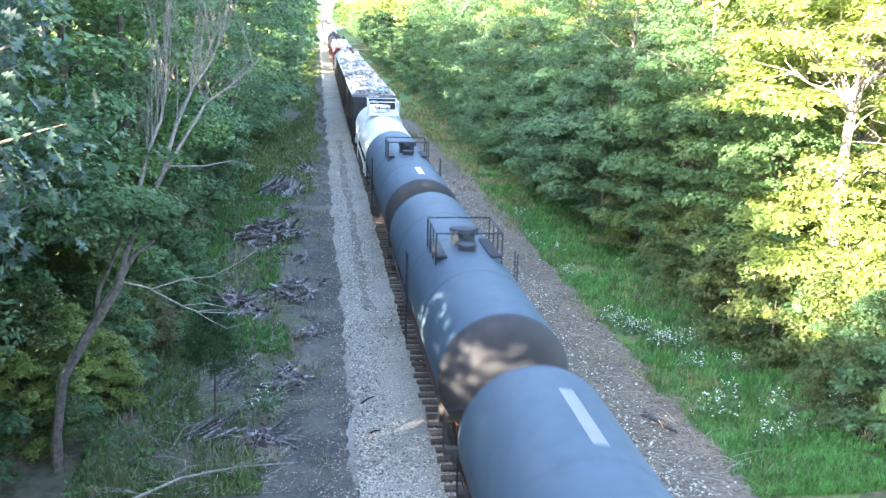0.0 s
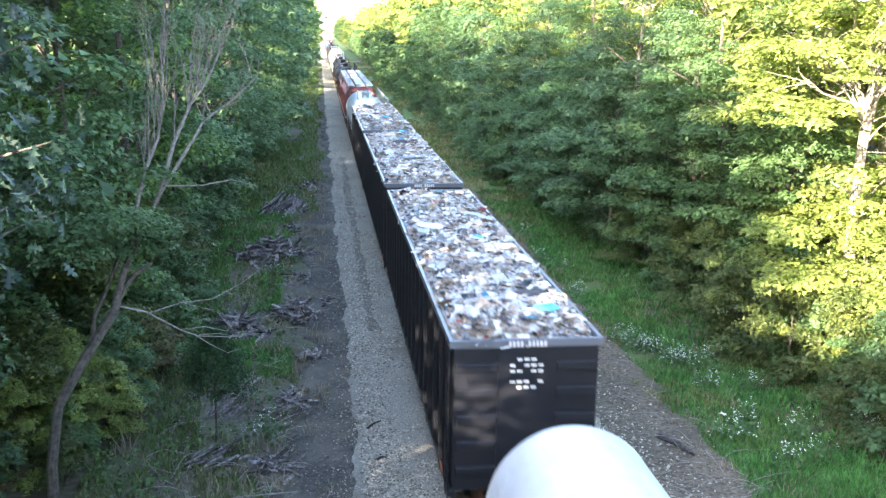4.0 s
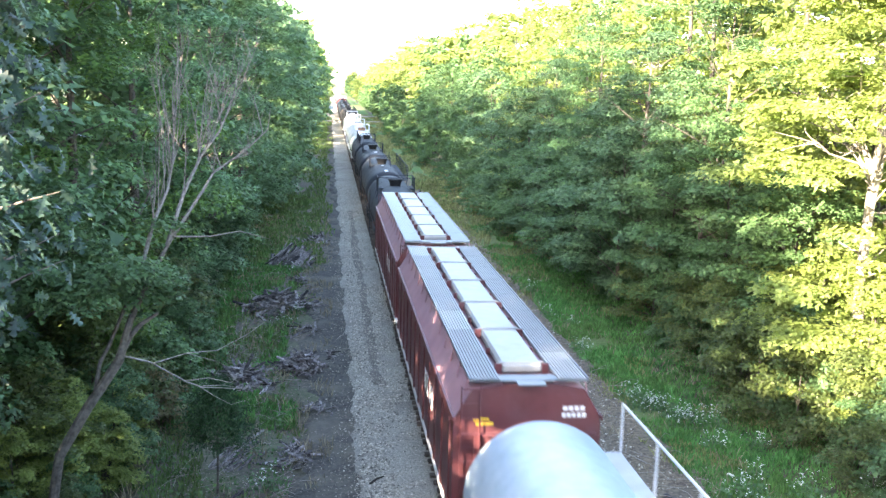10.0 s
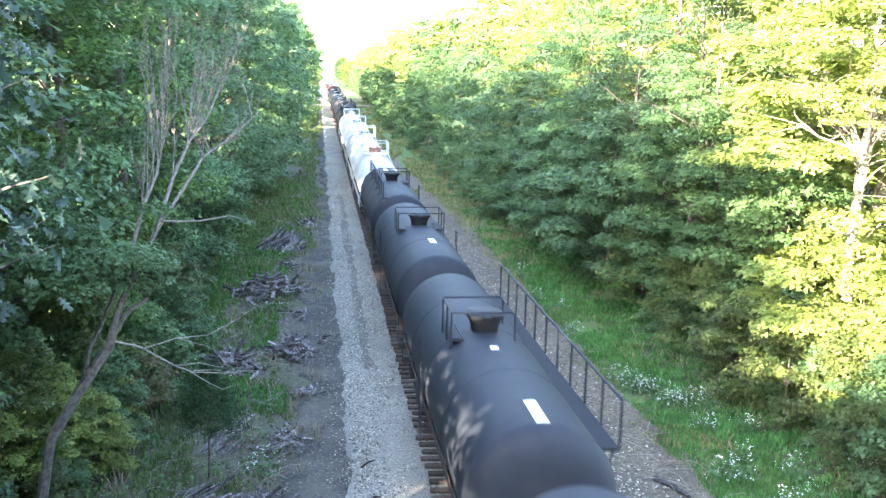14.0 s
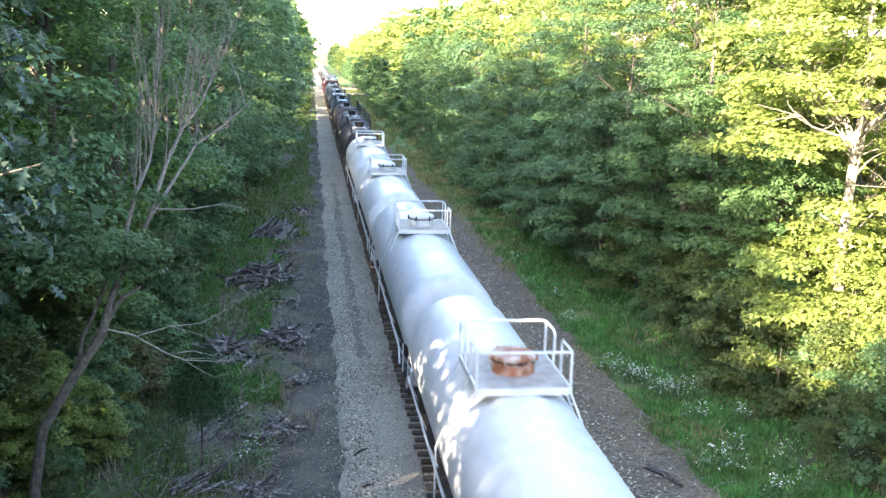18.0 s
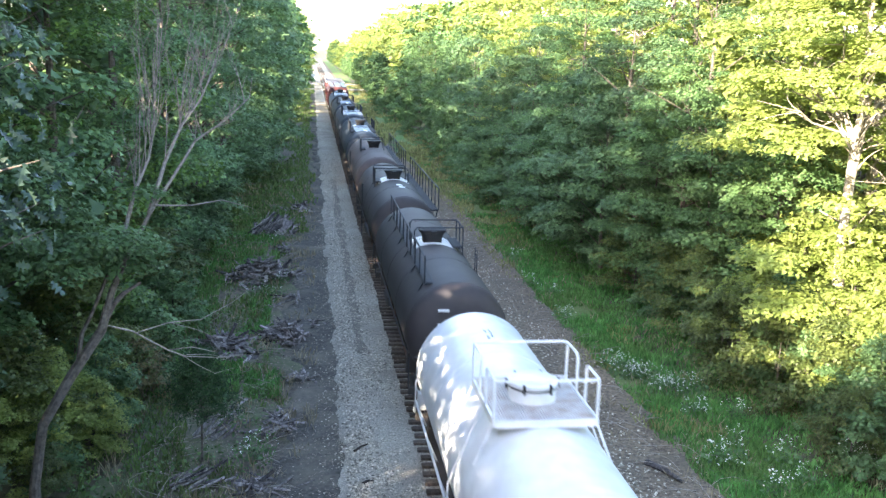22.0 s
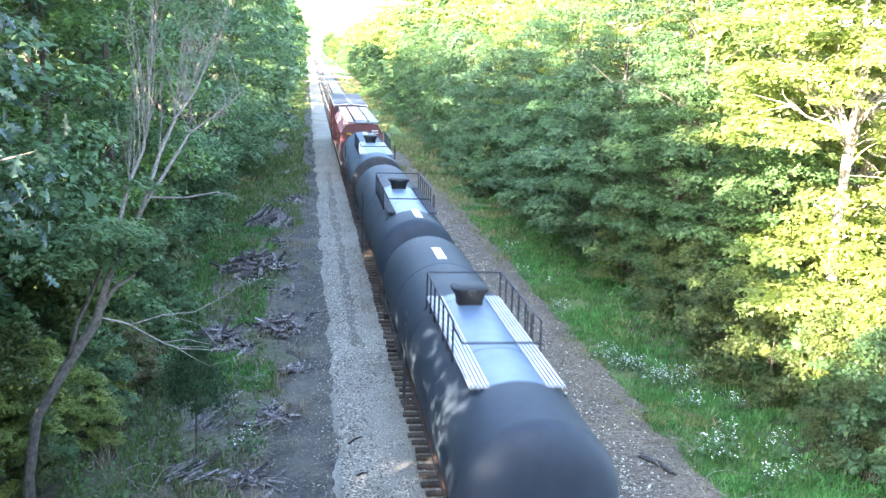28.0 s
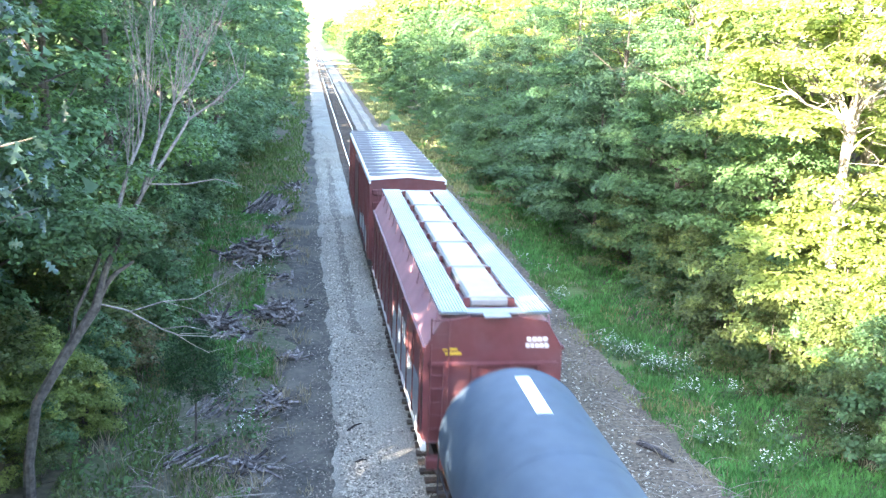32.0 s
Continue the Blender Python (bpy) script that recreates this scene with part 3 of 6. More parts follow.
        for s in (-1, 1):
            part("deck_edge", a_box(s * half, s * (half + 0.04), dm + p0, dm + p1, zp - 0.1, zp + 0.04), rail_mat, car)
            x = s * (half + 0.02)
            for y in (dm + p0 + 0.1, dm + p1 - 0.1):
                part("platform_bracket", a_pipe([(x, y, zp - 0.05), (s * r * 0.86, y, cz + r * 0.5)], 0.025, 5), rail_mat, car)
            # two panels of pipe rail with a gap for the ladder between them
            for y0, y1 in ((dm + p1, dm + 0.32), (dm + p0, dm - 0.32)):
                c = 0.12 if y0 > y1 else -0.12
                part("guard_rail", a_pipe([(0, y0, hi), (x - s * 0.14, y0, hi), (x - s * 0.04, y0 - c * 0.3, hi), (x, y0 - c, hi), (x, y1 + c, hi), (x, y1 + c * 0.25, hi - 0.05), (x, y1, hi - 0.15), (x, y1, zp - 0.05)], rr, 7), rail_mat, car, "", True)
                part("rail_post", a_pipe([(x, y0 - c * 0.6, hi), (x, y0 - c * 0.6, zp - 0.08)], rr, 6), rail_mat, car)
            part("side_ladder", a_pipe([(x, dm - 0.2, zp), (s * (r + 0.12), dm - 0.2, cz), (s * (r + 0.12), dm - 0.2, 1.2)], 0.022, 5), rail_mat, car)
    else:
        zp, hi, rr = top - 0.3, top + 0.58, 0.026
        if front_hatch:
            part("fill_hatch", lathe_z(bmesh.new(), [(top - 0.1, 0.24), (top + 0.12, 0.24), (top + 0.14, 0.29), (top + 0.18, 0.29), (top + 0.2, 0.1)], 18, 0, dm - 0.85), dmat, car, "", True)
            for k in range(4):
                a = 0.6 + k * math.tau / 4
                part("hatch_bolt", a_pipe([(0.31 * math.cos(a), dm - 0.85 + 0.31 * math.sin(a), top + 0.02), (0.31 * math.cos(a), dm - 0.85 + 0.31 * math.sin(a), top + 0.2)], 0.03, 6), P_UNDER, car)
        if drum:
            man = part("valve_housing", lathe_z(bmesh.new(), [(top - 0.1, 0.37), (top + 0.36, 0.36), (top + 0.37, 0.405), (top + 0.46, 0.405), (top + 0.5, 0.34), (top + 0.52, 0.06)], 28, 0, dm), dmat, car, "round drum housing with a flat lid", True)
            part("lid_hinge", a_box(-0.09, 0.09, dm + 0.36, dm + 0.47, top + 0.34, top + 0.47, 0.02), dmat, man)
            for k in range(5):
                a = -2.6 + k * 0.55
                part("lid_clamp", a_box(-0.03, 0.03, -0.03, 0.03, top + 0.28, top + 0.49, m=Matrix.Translation((0.42 * math.cos(a), dm + 0.42 * math.sin(a), 0))), dmat, man)
        bm = bmesh.new()
        rings = []
        for z, wx, wy in () if drum else ((top - 0.1, 0.33, 0.36), (top + 0.12, 0.35, 0.38), (top + 0.33, 0.43, 0.44), (top + 0.34, 0.48, 0.48), (top + 0.42, 0.48, 0.48), (top + 0.46, 0.42, 0.42)):
            ring = []
            for k in range(24):
                a = (k + 0.5) * math.tau / 24
                ca, sa = math.cos(a), math.sin(a)
                ring.append(bm.verts.new((wx * math.copysign(abs(ca) ** 0.55, ca), dm + wy * math.copysign(abs(sa) ** 0.55, sa), z)))
            rings.append(ring)
        for r0, r1 in zip(rings, rings[1:]):
            for k in range(24):
                bm.faces.new((r0[k], r0[(k + 1) % 24], r1[(k + 1) % 24], r1[k]))
        if rings:
            bm.faces.new(rings[-1])
            part("valve_housing", bm, dmat, car, "flared housing with a flat lid", True)
        else:
            bm.free()
        part("housing_lug", a_box(-0.1, 0.1, dm - 0.56, dm - 0.46, top + 0.30, top + 0.42, 0.02), dmat, car)
        for s in (-1, 1):
            if walkway and walkway[2] == s:
                continue
            part("grating", grating_sheet(s * (half - (0.42 if pale_grating else 0.32)), s * half, dm + p0, dm + p1, top - 0.1, 5), P_GRATE if pale_grating else rail_mat, car)
            for y in (dm + p0 + 0.1, dm + p1 - 0.1):
                part("platform_bracket", a_pipe([(s * half, y, zp - 0.04), (s * r * 0.86, y, cz + r * 0.45)], 0.025, 5), rail_mat, car)
        for s in sides:
            x = s * half
            bays = max(2, round((p1 - rail_from) / 0.75))
            ys = [dm + rail_from + (p1 - rail_from) * k / bays for k in range(bays + 1)]
            for y in ys:
                part("rail_post", a_pipe([(x, y, zp - 0.05), (x, y, hi)], rr, 5), rail_mat, car)
            part("guard_rail", a_pipe([(x, ys[0], hi), (x, ys[-1], hi)], rr, 5), rail_mat, car)
        for y in (dm + rail_from, dm + p1):
            if rail_from > p0 and y < dm:
                bm = a_pipe([(-half, y, hi), (-half, y - 0.1, hi - 0.1), (-half * 0.8, y - 0.12, top + 0.12), (half * 0.8, y - 0.12, top + 0.12), (half, y - 0.12, top + 0.1)], rr, 5)
            elif rails == "both":
                bm = a_pipe([(-half, y, hi), (half, y, hi)], rr * 0.8, 5)
            else:
                s = sides[0]
                bm = a_pipe([(s * half, y, hi), (-s * half * 0.62, y, hi), (-s * half * 0.7, y, hi - 0.1), (-s * half * 0.7, y, zp + 0.1)], rr, 5)
            part("cross_rail", bm, rail_mat, car)
    for s in sides if style != "white" else ():
        ladder(car, s * (r + 0.1), dm, 1.15, zp, rail_mat, True)
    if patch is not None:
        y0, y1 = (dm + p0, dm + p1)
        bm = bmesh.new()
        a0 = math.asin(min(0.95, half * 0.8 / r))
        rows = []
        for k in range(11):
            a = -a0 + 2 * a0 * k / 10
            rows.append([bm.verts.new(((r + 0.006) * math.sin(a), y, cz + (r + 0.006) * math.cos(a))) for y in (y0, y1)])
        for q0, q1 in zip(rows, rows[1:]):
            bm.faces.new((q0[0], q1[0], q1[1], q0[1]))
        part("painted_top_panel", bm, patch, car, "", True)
    for y, w, ln, off in placards:
        bm = bmesh.new()
        rows = []
        for k in range(5):
            a = math.asin((off + w * (k / 4 - 0.5)) / r)
            rows.append([bm.verts.new(((r + 0.008) * math.sin(a), yy, cz + (r + 0.008) * math.cos(a))) for yy in (y, y + ln)])
        for q0, q1 in zip(rows, rows[1:]):
            bm.faces.new((q0[0], q1[0], q1[1], q0[1]))
        part("marking_panel", bm, panel_mat or P_LETTER, car, "" if panel_mat else "white reflective panel")
    for y, ln, off, w in stencils:
        bm = bmesh.new()
        q = []
        for k in range(3):
            a = math.asin((off + w * (k / 2 - 0.5)) / r)
            q.append([bm.verts.new(((r + 0.008) * math.sin(a), yy, cz + (r + 0.008) * math.cos(a))) for yy in (y, y + ln)])
        for q0, q1 in zip(q, q[1:]):
            bm.faces.new((q0[0], q1[0], q1[1], q0[1]))
        part("stencil_bar", bm, P_STENCIL, car)
    if lettering:
        for k in range(9):
            x = -0.3 + k * 0.072
            z = cz + r * lettering
            if k == 4:
                continue
            part("lettering_bar", a_box(x, x + 0.045, 0.085, 0.3, z, z + 0.14), P_LETTER, car)
    if walkway:
        y0, y1, s = walkway
        x0, x1, zw = (1.14, 1.56, top - 0.6) if s > 0 else (-0.52, -0.92, top - 0.16)
        part("walkway", grating_sheet(x0, x1, y0, y1, zw, 12), rail_mat, car, "grating walkway along the tank")
        for k in range(6):
            y = y0 + 0.3 + (y1 - y0 - 0.6) * k / 5
            part("walkway_bracket", a_pipe([(x1, y, zw - 0.04), (s * r * (0.96 if s > 0 else 0.8), y, zw - 0.55)], 0.025, 5), rail_mat, car)
        rail_h = 1.0 if s > 0 else 0.8
        n_p = max(2, round((y1 - y0) / (2.1 if y1 - y0 > 15 else 1.35)))
        for k in range(n_p + 1):
            y = y0 + (y1 - y0) * k / n_p
            part("walkway_post", a_pipe([(x1, y, zw), (x1, y, zw + rail_h)], 0.03, 5), rail_mat, car)
        part("walkway_rail", a_pipe([(x1, y0, zw + rail_h), (x1, y1, zw + rail_h)], 0.03, 5), rail_mat, car, "long walkway guard rail")
    if steps:
        for k in range(5):
            z = top - 0.75 - k * 0.42
            part("ladder_step", a_box(-0.62, -0.3, -0.06 + 0.0, 0.06, z, z + 0.05), P_LETTER, car, "pale ladder step")
    if low_rails:
        # hand brake on the end platform
        part("brake_housing", a_box(-1.38, -0.95, L + 0.08, L + 0.34, 1.2, 1.7, 0.04), rail_mat, car)
        ring = [(-1.16 + 0.27 * math.cos(k * math.tau / 16), L + 0.38, 1.85 + 0.27 * math.sin(k * math.tau / 16)) for k in range(17)]
        part("brake_wheel", a_pipe(ring, 0.022, 5), rail_mat, car)
        part("brake_rod", a_pipe([(-1.16, L + 0.2, 1.7), (-1.16, L + 0.2, 2.05)], 0.03, 6), P_UNDER, car)
    MOVING.append((car, n))
    return car


def gondola(label, n, seed):
    """A tall ribbed gondola heaped with loose refuse."""
    L, w, z0, z1 = 19.25, 1.6, 1.05, 4.35
    car = thing("gondola_car", label, "gondola car", group="refuse gondolas of the train")
    for s in (-1, 1):
        part("side_wall", a_box(s * (w - 0.05), s * (w - 0.09), 0.1, L - 0.1, z0, z1), P_GOND, car)
        for k in range(17):
            y = 0.5 + (L - 1.0) * k / 16
            part("side_rib", a_box(s * (w - 0.05), s * (w + 0.05), y - 0.06, y + 0.06, z0, z1 - 0.1, 0.012), P_GOND, car)
        part("top_rim", a_box(s * (w - 0.05), s * (w + 0.05), 0.0, L, z1 - 0.1, z1 + 0.05, 0.012), P_GOND2, car, "scuffed dark rim, sky sheen painted in")
        part("side_sill", a_box(s * (w - 0.12), s * (w + 0.02), 0.0, L, z0 - 0.18, z0, 0.015), P_GOND, car)
    for y, d in ((0.04, -1), (L - 0.04, 1)):
        part("end_wall", a_box(-w + 0.06, w - 0.06, y - 0.04, y + 0.04, z0, z1), P_GOND, car)
        part("end_rim", a_box(-w - 0.05, w + 0.05, y - 0.06, y + 0.06, z1 - 0.12, z1 + 0.055, 0.012), P_GOND2, car)
        for k in range(5):
            z = z0 + 0.35 + k * 0.58
            for s in (-1, 1):
                part("end_rib", a_box(s * 0.62, s * (w - 0.1), y + d * 0.04, y + d * 0.12, z, z + 0.2, 0.02), P_GOND, car)
        coupler(car, y, d)
    part("end_panel", a_box(-0.62, 0.72, -0.035, -0.005, z0 + 0.5, z1 - 0.14), P_GOND, car, "smooth black lettering panel")
    for k in range(10):
        if k != 4:
            part("lettering_bar", a_box(-0.4 + k * 0.083, -0.4 + k * 0.083 + 0.055, -0.062, -0.052, z1 - 0.09, z1 + 0.03), P_LETTER, car)
    for k in range(5):
        for q in range(5):
            if (k * 3 + q) % 4:
                part("data_bar", a_box(-0.36 + q * 0.15, -0.25 + q * 0.15, -0.045, -0.037, z1 - 0.4 - k * 0.13 - (0.1 if k > 2 else 0), z1 - 0.35 - k * 0.13 - (0.1 if k > 2 else 0)), P_LETTER, car)
    ladder(car, -w - 0.02, 0.35, 0.7, z1, P_GOND, True)
    part("floor", a_box(-w + 0.1, w - 0.1, 0.1, L - 0.1, z0 - 0.05, z0 + 0.05), P_UNDER, car)
    part("centre_sill", a_box(-0.3, 0.3, 0, L, 0.75, 1.0), P_UNDER, car)
    part("orange_reflector", a_box(-w - 0.03, -w - 0.05 + 0.0, 1.0, 1.35, 0.92, 1.15), P_ORANGE, car)
    truck(car, 2.2), truck(car, L - 2.2)
    # the load: a lumpy bed and crumpled scraps on it
    rng = np.random.default_rng(seed)
    nx, ny = 14, 80
    verts, faces = [], []

    def heap(x, y):
        e = min(1, (w - 0.1 - abs(x)) / 0.3) * min(1, min((y - 0.1) / 0.8, (L - 0.1 - y) / 1.6))
        return z1 - 0.07 + 0.3 * e + 0.12 * noise.noise((x * 1.1, y * 1.1, seed)) * e + 0.16 * noise.noise((x * 0.4, y * 0.4, seed + 5)) * e
    for j in range(ny + 1):
        for i in range(nx + 1):
            x, y = -w + 0.1 + (2 * w - 0.2) * i / nx, 0.1 + (L - 0.2) * j / ny
            verts.append((x, y, heap(x, y)))
    for j in range(ny):
        for i in range(nx):
            a = j * (nx + 1) + i
            faces.append((a, a + 1, a + nx + 2, a + nx + 1))
    me = bpy.data.meshes.new("load_bed")
    me.from_pydata(verts, [], faces)
    finish("load_bed", me, M_TRASH[0], car, "packed shredded refuse")
    for mi, (count, size) in enumerate(((4600, 0.085), (4600, 0.085), (1500 if n < 80 else 260, 0.08), (1500, 0.08), (90, 0.1), (24, 0.14))):
        xs, ys = rng.uniform(-w + 0.1, w - 0.1, count), rng.uniform(0.12, L - 0.12, count)
        base = np.array([(x, y, heap(x, y) + 0.015) for x, y in zip(xs, ys)])
        corners = []
        nrm = unit(np.array([0, 0, 1.0]) + rng.normal(0, 0.24, (count, 3)))
        ax = unit(np.cross(nrm, rng.normal(0, 1, (count, 3))))
        bx = np.cross(nrm, ax)
        big = size * np.exp(rng.normal(0, 0.6, (count, 1))).clip(0.35, 3.2)
        slim = rng.uniform(0.3, 1.0, (count, 1))
        for a, b in ((-1, -1), (1, -1), (1, 1), (-1, 1)):
            corners.append(base + ax * a * big * rng.uniform(0.5, 1.1, (count, 1)) + bx * b * big * slim * rng.uniform(0.4, 1.1, (count, 1)) + nrm * rng.uniform(-0.03, 0.05, (count, 1)))
        me = quads("refuse", np.stack(corners, 1), count)
        tagged(finish("refuse", me, M_TRASH[mi + 1], car, "crumpled paper and plastic scraps", False), kind="stuff")
    for k, (mat, size, lab) in enumerate(((M_TRASH[3], 0.4, "black refuse bag"), (M_TRASH[2], 0.4, "tan cardboard sheet"), (M_TRASH[5], 0.33, "bright blue plastic sheet"), (M_TRASH[1], 0.5, "white plastic sheet"), (M_TRASH[1], 0.45, "white plastic sheet"), (M_TRASH[4], 0.45, "pale blue sheet"), (M_TRASH[2], 0.5, "tan cardboard sheet"), (M_TRASH[3], 0.3, "black refuse bag"))):
        x, y = rng.uniform(-w + 0.5, w - 0.5), rng.uniform(1, L - 1)
        bm = bmesh.new()
        bmesh.ops.create_icosphere(bm, subdivisions=2, radius=1.0)
        for v in bm.verts:
            q = 1 + 0.35 * noise.noise((v.co.x * 1.6, v.co.y * 1.6 + k * 9, v.co.z * 1.6 + seed))
            v.co = Vector((v.co.x * q * size, v.co.y * q * size * 0.7, v.co.z * q * 0.1))
        ob = part("refuse_bag", bm, mat, car, lab, True)
        ob.matrix_basis = pose(x, y, heap(x, y) + 0.05, rng.uniform(-12, 12), rng.uniform(-12, 12), rng.uniform(0, 180))
    MOVING.append((car, n))
    return car


P_GRATE = paint("pale_grating_paint", (0.45, 0.46, 0.48), 0.5, (0.3, 0.3, 0.3), 0.5)
# rim colour holds both the scuffs and the reflected sky
P_GOND2 = paint("scuffed_rim_sky_sheen_paint", (0.15, 0.165, 0.19), 0.35, (0.06, 0.06, 0.065), 0.5)
M_TRASH = [surf("refuse_bed", (0.36, 0.32, 0.28), (0.7, 0.65, 0.59), 11, 0.9, 0.6)] + [
    surf(nm, a, b, 6, 0.75, 0.3, islands=0.45) for nm, a, b in (
        ("refuse_white", (0.55, 0.55, 0.54), (0.84, 0.84, 0.83)), ("refuse_tan", (0.36, 0.27, 0.2), (0.64, 0.53, 0.44)), ("refuse_dark", (0.03, 0.03, 0.035), (0.14, 0.13, 0.13)),
        ("refuse_bluish", (0.34, 0.38, 0.43), (0.56, 0.6, 0.66)), ("refuse_bright", (0.05, 0.25, 0.5), (0.15, 0.5, 0.55)), ("refuse_red", (0.35, 0.04, 0.04), (0.45, 0.1, 0.08)))]


def hopper(label, n, tread, odd=(), primer=False):
    """A covered hopper with a trough hatch and roof walkways."""
    L, w = 17.2, 1.6
    car = thing("covered_hopper", label, "hopper car", group="oxide red cars")
    # body: sides curve in at the eave
    sec = [(-w, 1.5), (-w, 3.62), (-w + 0.04, 3.8), (-1.22, 4.38), (-0.55, 4.5), (0.55, 4.5), (1.22, 4.38), (w - 0.04, 3.8), (w, 3.62), (w, 1.5)]
    bm = bmesh.new()
    a = [bm.verts.new((x, 0.15, z)) for x, z in sec]
    b = [bm.verts.new((x, L - 0.15, z)) for x, z in sec]
    bm.faces.new(a[::-1]), bm.faces.new(b)
    for k in range(10):
        bm.faces.new((a[k], a[(k + 1) % 10], b[(k + 1) % 10], b[k]))
    part("body", bm, P_RED, car, "", True)
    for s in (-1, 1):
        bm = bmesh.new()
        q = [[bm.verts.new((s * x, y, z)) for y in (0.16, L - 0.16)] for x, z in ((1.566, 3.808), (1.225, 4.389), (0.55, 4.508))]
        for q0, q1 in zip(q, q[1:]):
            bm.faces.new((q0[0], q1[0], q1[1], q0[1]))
        part("roof_slope", bm, P_REDDUST_SHEEN, car, "dusty faded roof slope, sky sheen painted in")
        part("eave_rail", a_box(s * 1.56, s * 1.63, 0.1, L - 0.1, 3.72, 3.81, 0.01), P_RED, car)
        part("side_sill", a_box(s * 1.5, s * 1.62, 0.0, L, 1.35, 1.55, 0.02), P_ROOFPALE, car, "pale side sill")
        for k in range(12):
            y = 0.6 + (L - 1.2) * k / 11
            part("side_post", a_box(s * 1.6, s * 1.64, y - 0.04, y + 0.04, 1.55, 3.62), P_RED, car)
        # roof walkways of grating in panels
        for k in range(8):
            y0 = 0.12 + (L - 0.24) * k / 8
            y1 = y0 + (L - 0.24) / 8 - 0.03
            part("roof_walkway", grating_sheet(s * 0.63, s * 1.25, y0, y1, 4.62, 9), P_HATCH if (s, k) in odd else tread, car)
        part("walkway_edge", a_box(s * 1.25, s * 1.285, 0.1, L - 0.1, 4.59, 4.66), P_ROOF, car)
        for k in range(14):
            y = 0.4 + (L - 0.8) * k / 13
            part("walkway_bracket", a_pipe([(s * 1.26, y, 4.6), (s * 1.34, y, 4.22)], 0.018, 4), P_REDDUST_SHEEN, car)
        for k in range(11):
            y = 1.0 + (L - 2) * k / 10
            part("hatch_clamp", a_box(s * 0.45, s * (0.56 if k % 2 else 0.6), y - 0.035, y + 0.035, 4.5, 4.66 if k % 2 else 4.72), P_RED, car)
    for k in range(5):
        y0 = 0.95 + (L - 1.9) * k / 5
        y1 = y0 + (L - 1.9) / 5 - 0.06
        bm = a_box(-0.47, 0.47, y0, y1, 4.5, 4.72, 0.06)
        box(bm, -0.5, 0.5, y0 + 0.06, y0 + 0.13, 4.55, 4.745)
        part("hatch_cover", bm, P_HATCH, car, "pale moulded hatch cover")
    for y in (0.12, L - 0.55):
        part("end_platform", a_box(-1.28, 1.28, y, y + 0.38, 4.585, 4.615), P_ROOF, car)
    part("end_step", a_box(-0.3, 0.3, -0.2, 0.1, 4.575, 4.61), P_ROOF, car)
    for y, d in ((0.0, -1), (L, 1)):
        inner = y - d * 0.15
        for x in (-1.1, -0.45, 0.45, 1.1):
            part("end_post", a_box(x - 0.05, x + 0.05, min(inner, inner + d * 0.1), max(inner, inner + d * 0.1), 1.2, 3.4), P_RED, car)
        part("end_brow", a_box(-1.5, 1.5, min(inner, inner + d * 0.07), max(inner, inner + d * 0.07), 3.34, 3.44, 0.015), P_RED, car)
        part("end_sill", a_box(-1.5, 1.5, y - 0.12, y + 0.12, 0.95, 1.2, 0.02), P_RED, car)
        coupler(car, y, d)
        ladder(car, -1.25, inner + d * 0.12, 1.1, 4.5, P_RED)
        bm = bmesh.new()
        sl = [(-1.35, 3.4), (1.35, 3.4), (0.6, 1.1), (-0.6, 1.1)]
        q = [bm.verts.new((x, inner - d * (0.02 if z > 3 else 2.2), z)) for x, z in sl]
        q2 = [bm.verts.new((v.co.x, v.co.y - d * 0.06, v.co.z)) for v in q]
        bm.faces.new(q), bm.faces.new(q2[::-1])
        for k in range(4):
            bm.faces.new((q[k], q[(k + 1) % 4], q2[(k + 1) % 4], q2[k]))
        part("slope_sheet", bm, P_RED, car)
    for k in range(4):
        part("lettering_bar", a_box(0.76 + k * 0.125, 0.855 + k * 0.125, 0.128, 0.146, 3.92, 4.02), P_LETTER, car)
    for k in range(5):
        part("lettering_bar", a_box(0.74 + k * 0.11, 0.825 + k * 0.11, 0.128, 0.146, 3.77, 3.87), P_LETTER, car)
    for k in range(2):
        part("yellow_marking", a_box(-1.18 + 0.06 * k, -0.84 + 0.1 * k, 0.128, 0.146, 3.72 - 0.1 * k, 3.78 - 0.1 * k), P_YELLOW, car)
    for k in range(4):
        part("lettering_bar", a_box(-w - 0.012, -w - 0.002, 4.2 + k * 0.55, 4.55 + k * 0.55, 2.55, 3.1), P_LETTER, car)
    for k in range(3):
        y = 2.8 + (L - 5.6) * (k + 0.5) / 3
        bm = bmesh.new()
        t = [(-1.5, y - 1.9, 1.5), (1.5, y - 1.9, 1.5), (1.5, y + 1.9, 1.5), (-1.5, y + 1.9, 1.5)]
        bt = [(-0.5, y - 0.5, 0.35), (0.5, y - 0.5, 0.35), (0.5, y + 0.5, 0.35), (-0.5, y + 0.5, 0.35)]
        tv, bv = [bm.verts.new(p) for p in t], [bm.verts.new(p) for p in bt]
        bm.faces.new(tv), bm.faces.new(bv[::-1])
        for q in range(4):
            bm.faces.new((tv[q], bv[q], bv[(q + 1) % 4], tv[(q + 1) % 4]))
        part("hopper_bay", bm, P_RED, car)
    if primer:
        for k in range(5):
            y = 0.68 + k * 1.452
            part("primer_panel", a_box(-w - 0.014, -w - 0.003, y, y + 1.34, 1.62, 2.75 - 0.12 * (k % 3)), P_ROOFBLUE, car, "blue-grey primer low on the side")
    truck(car, 1.6), truck(car, L - 1.6)
    MOVING.append((car, n))
    return car


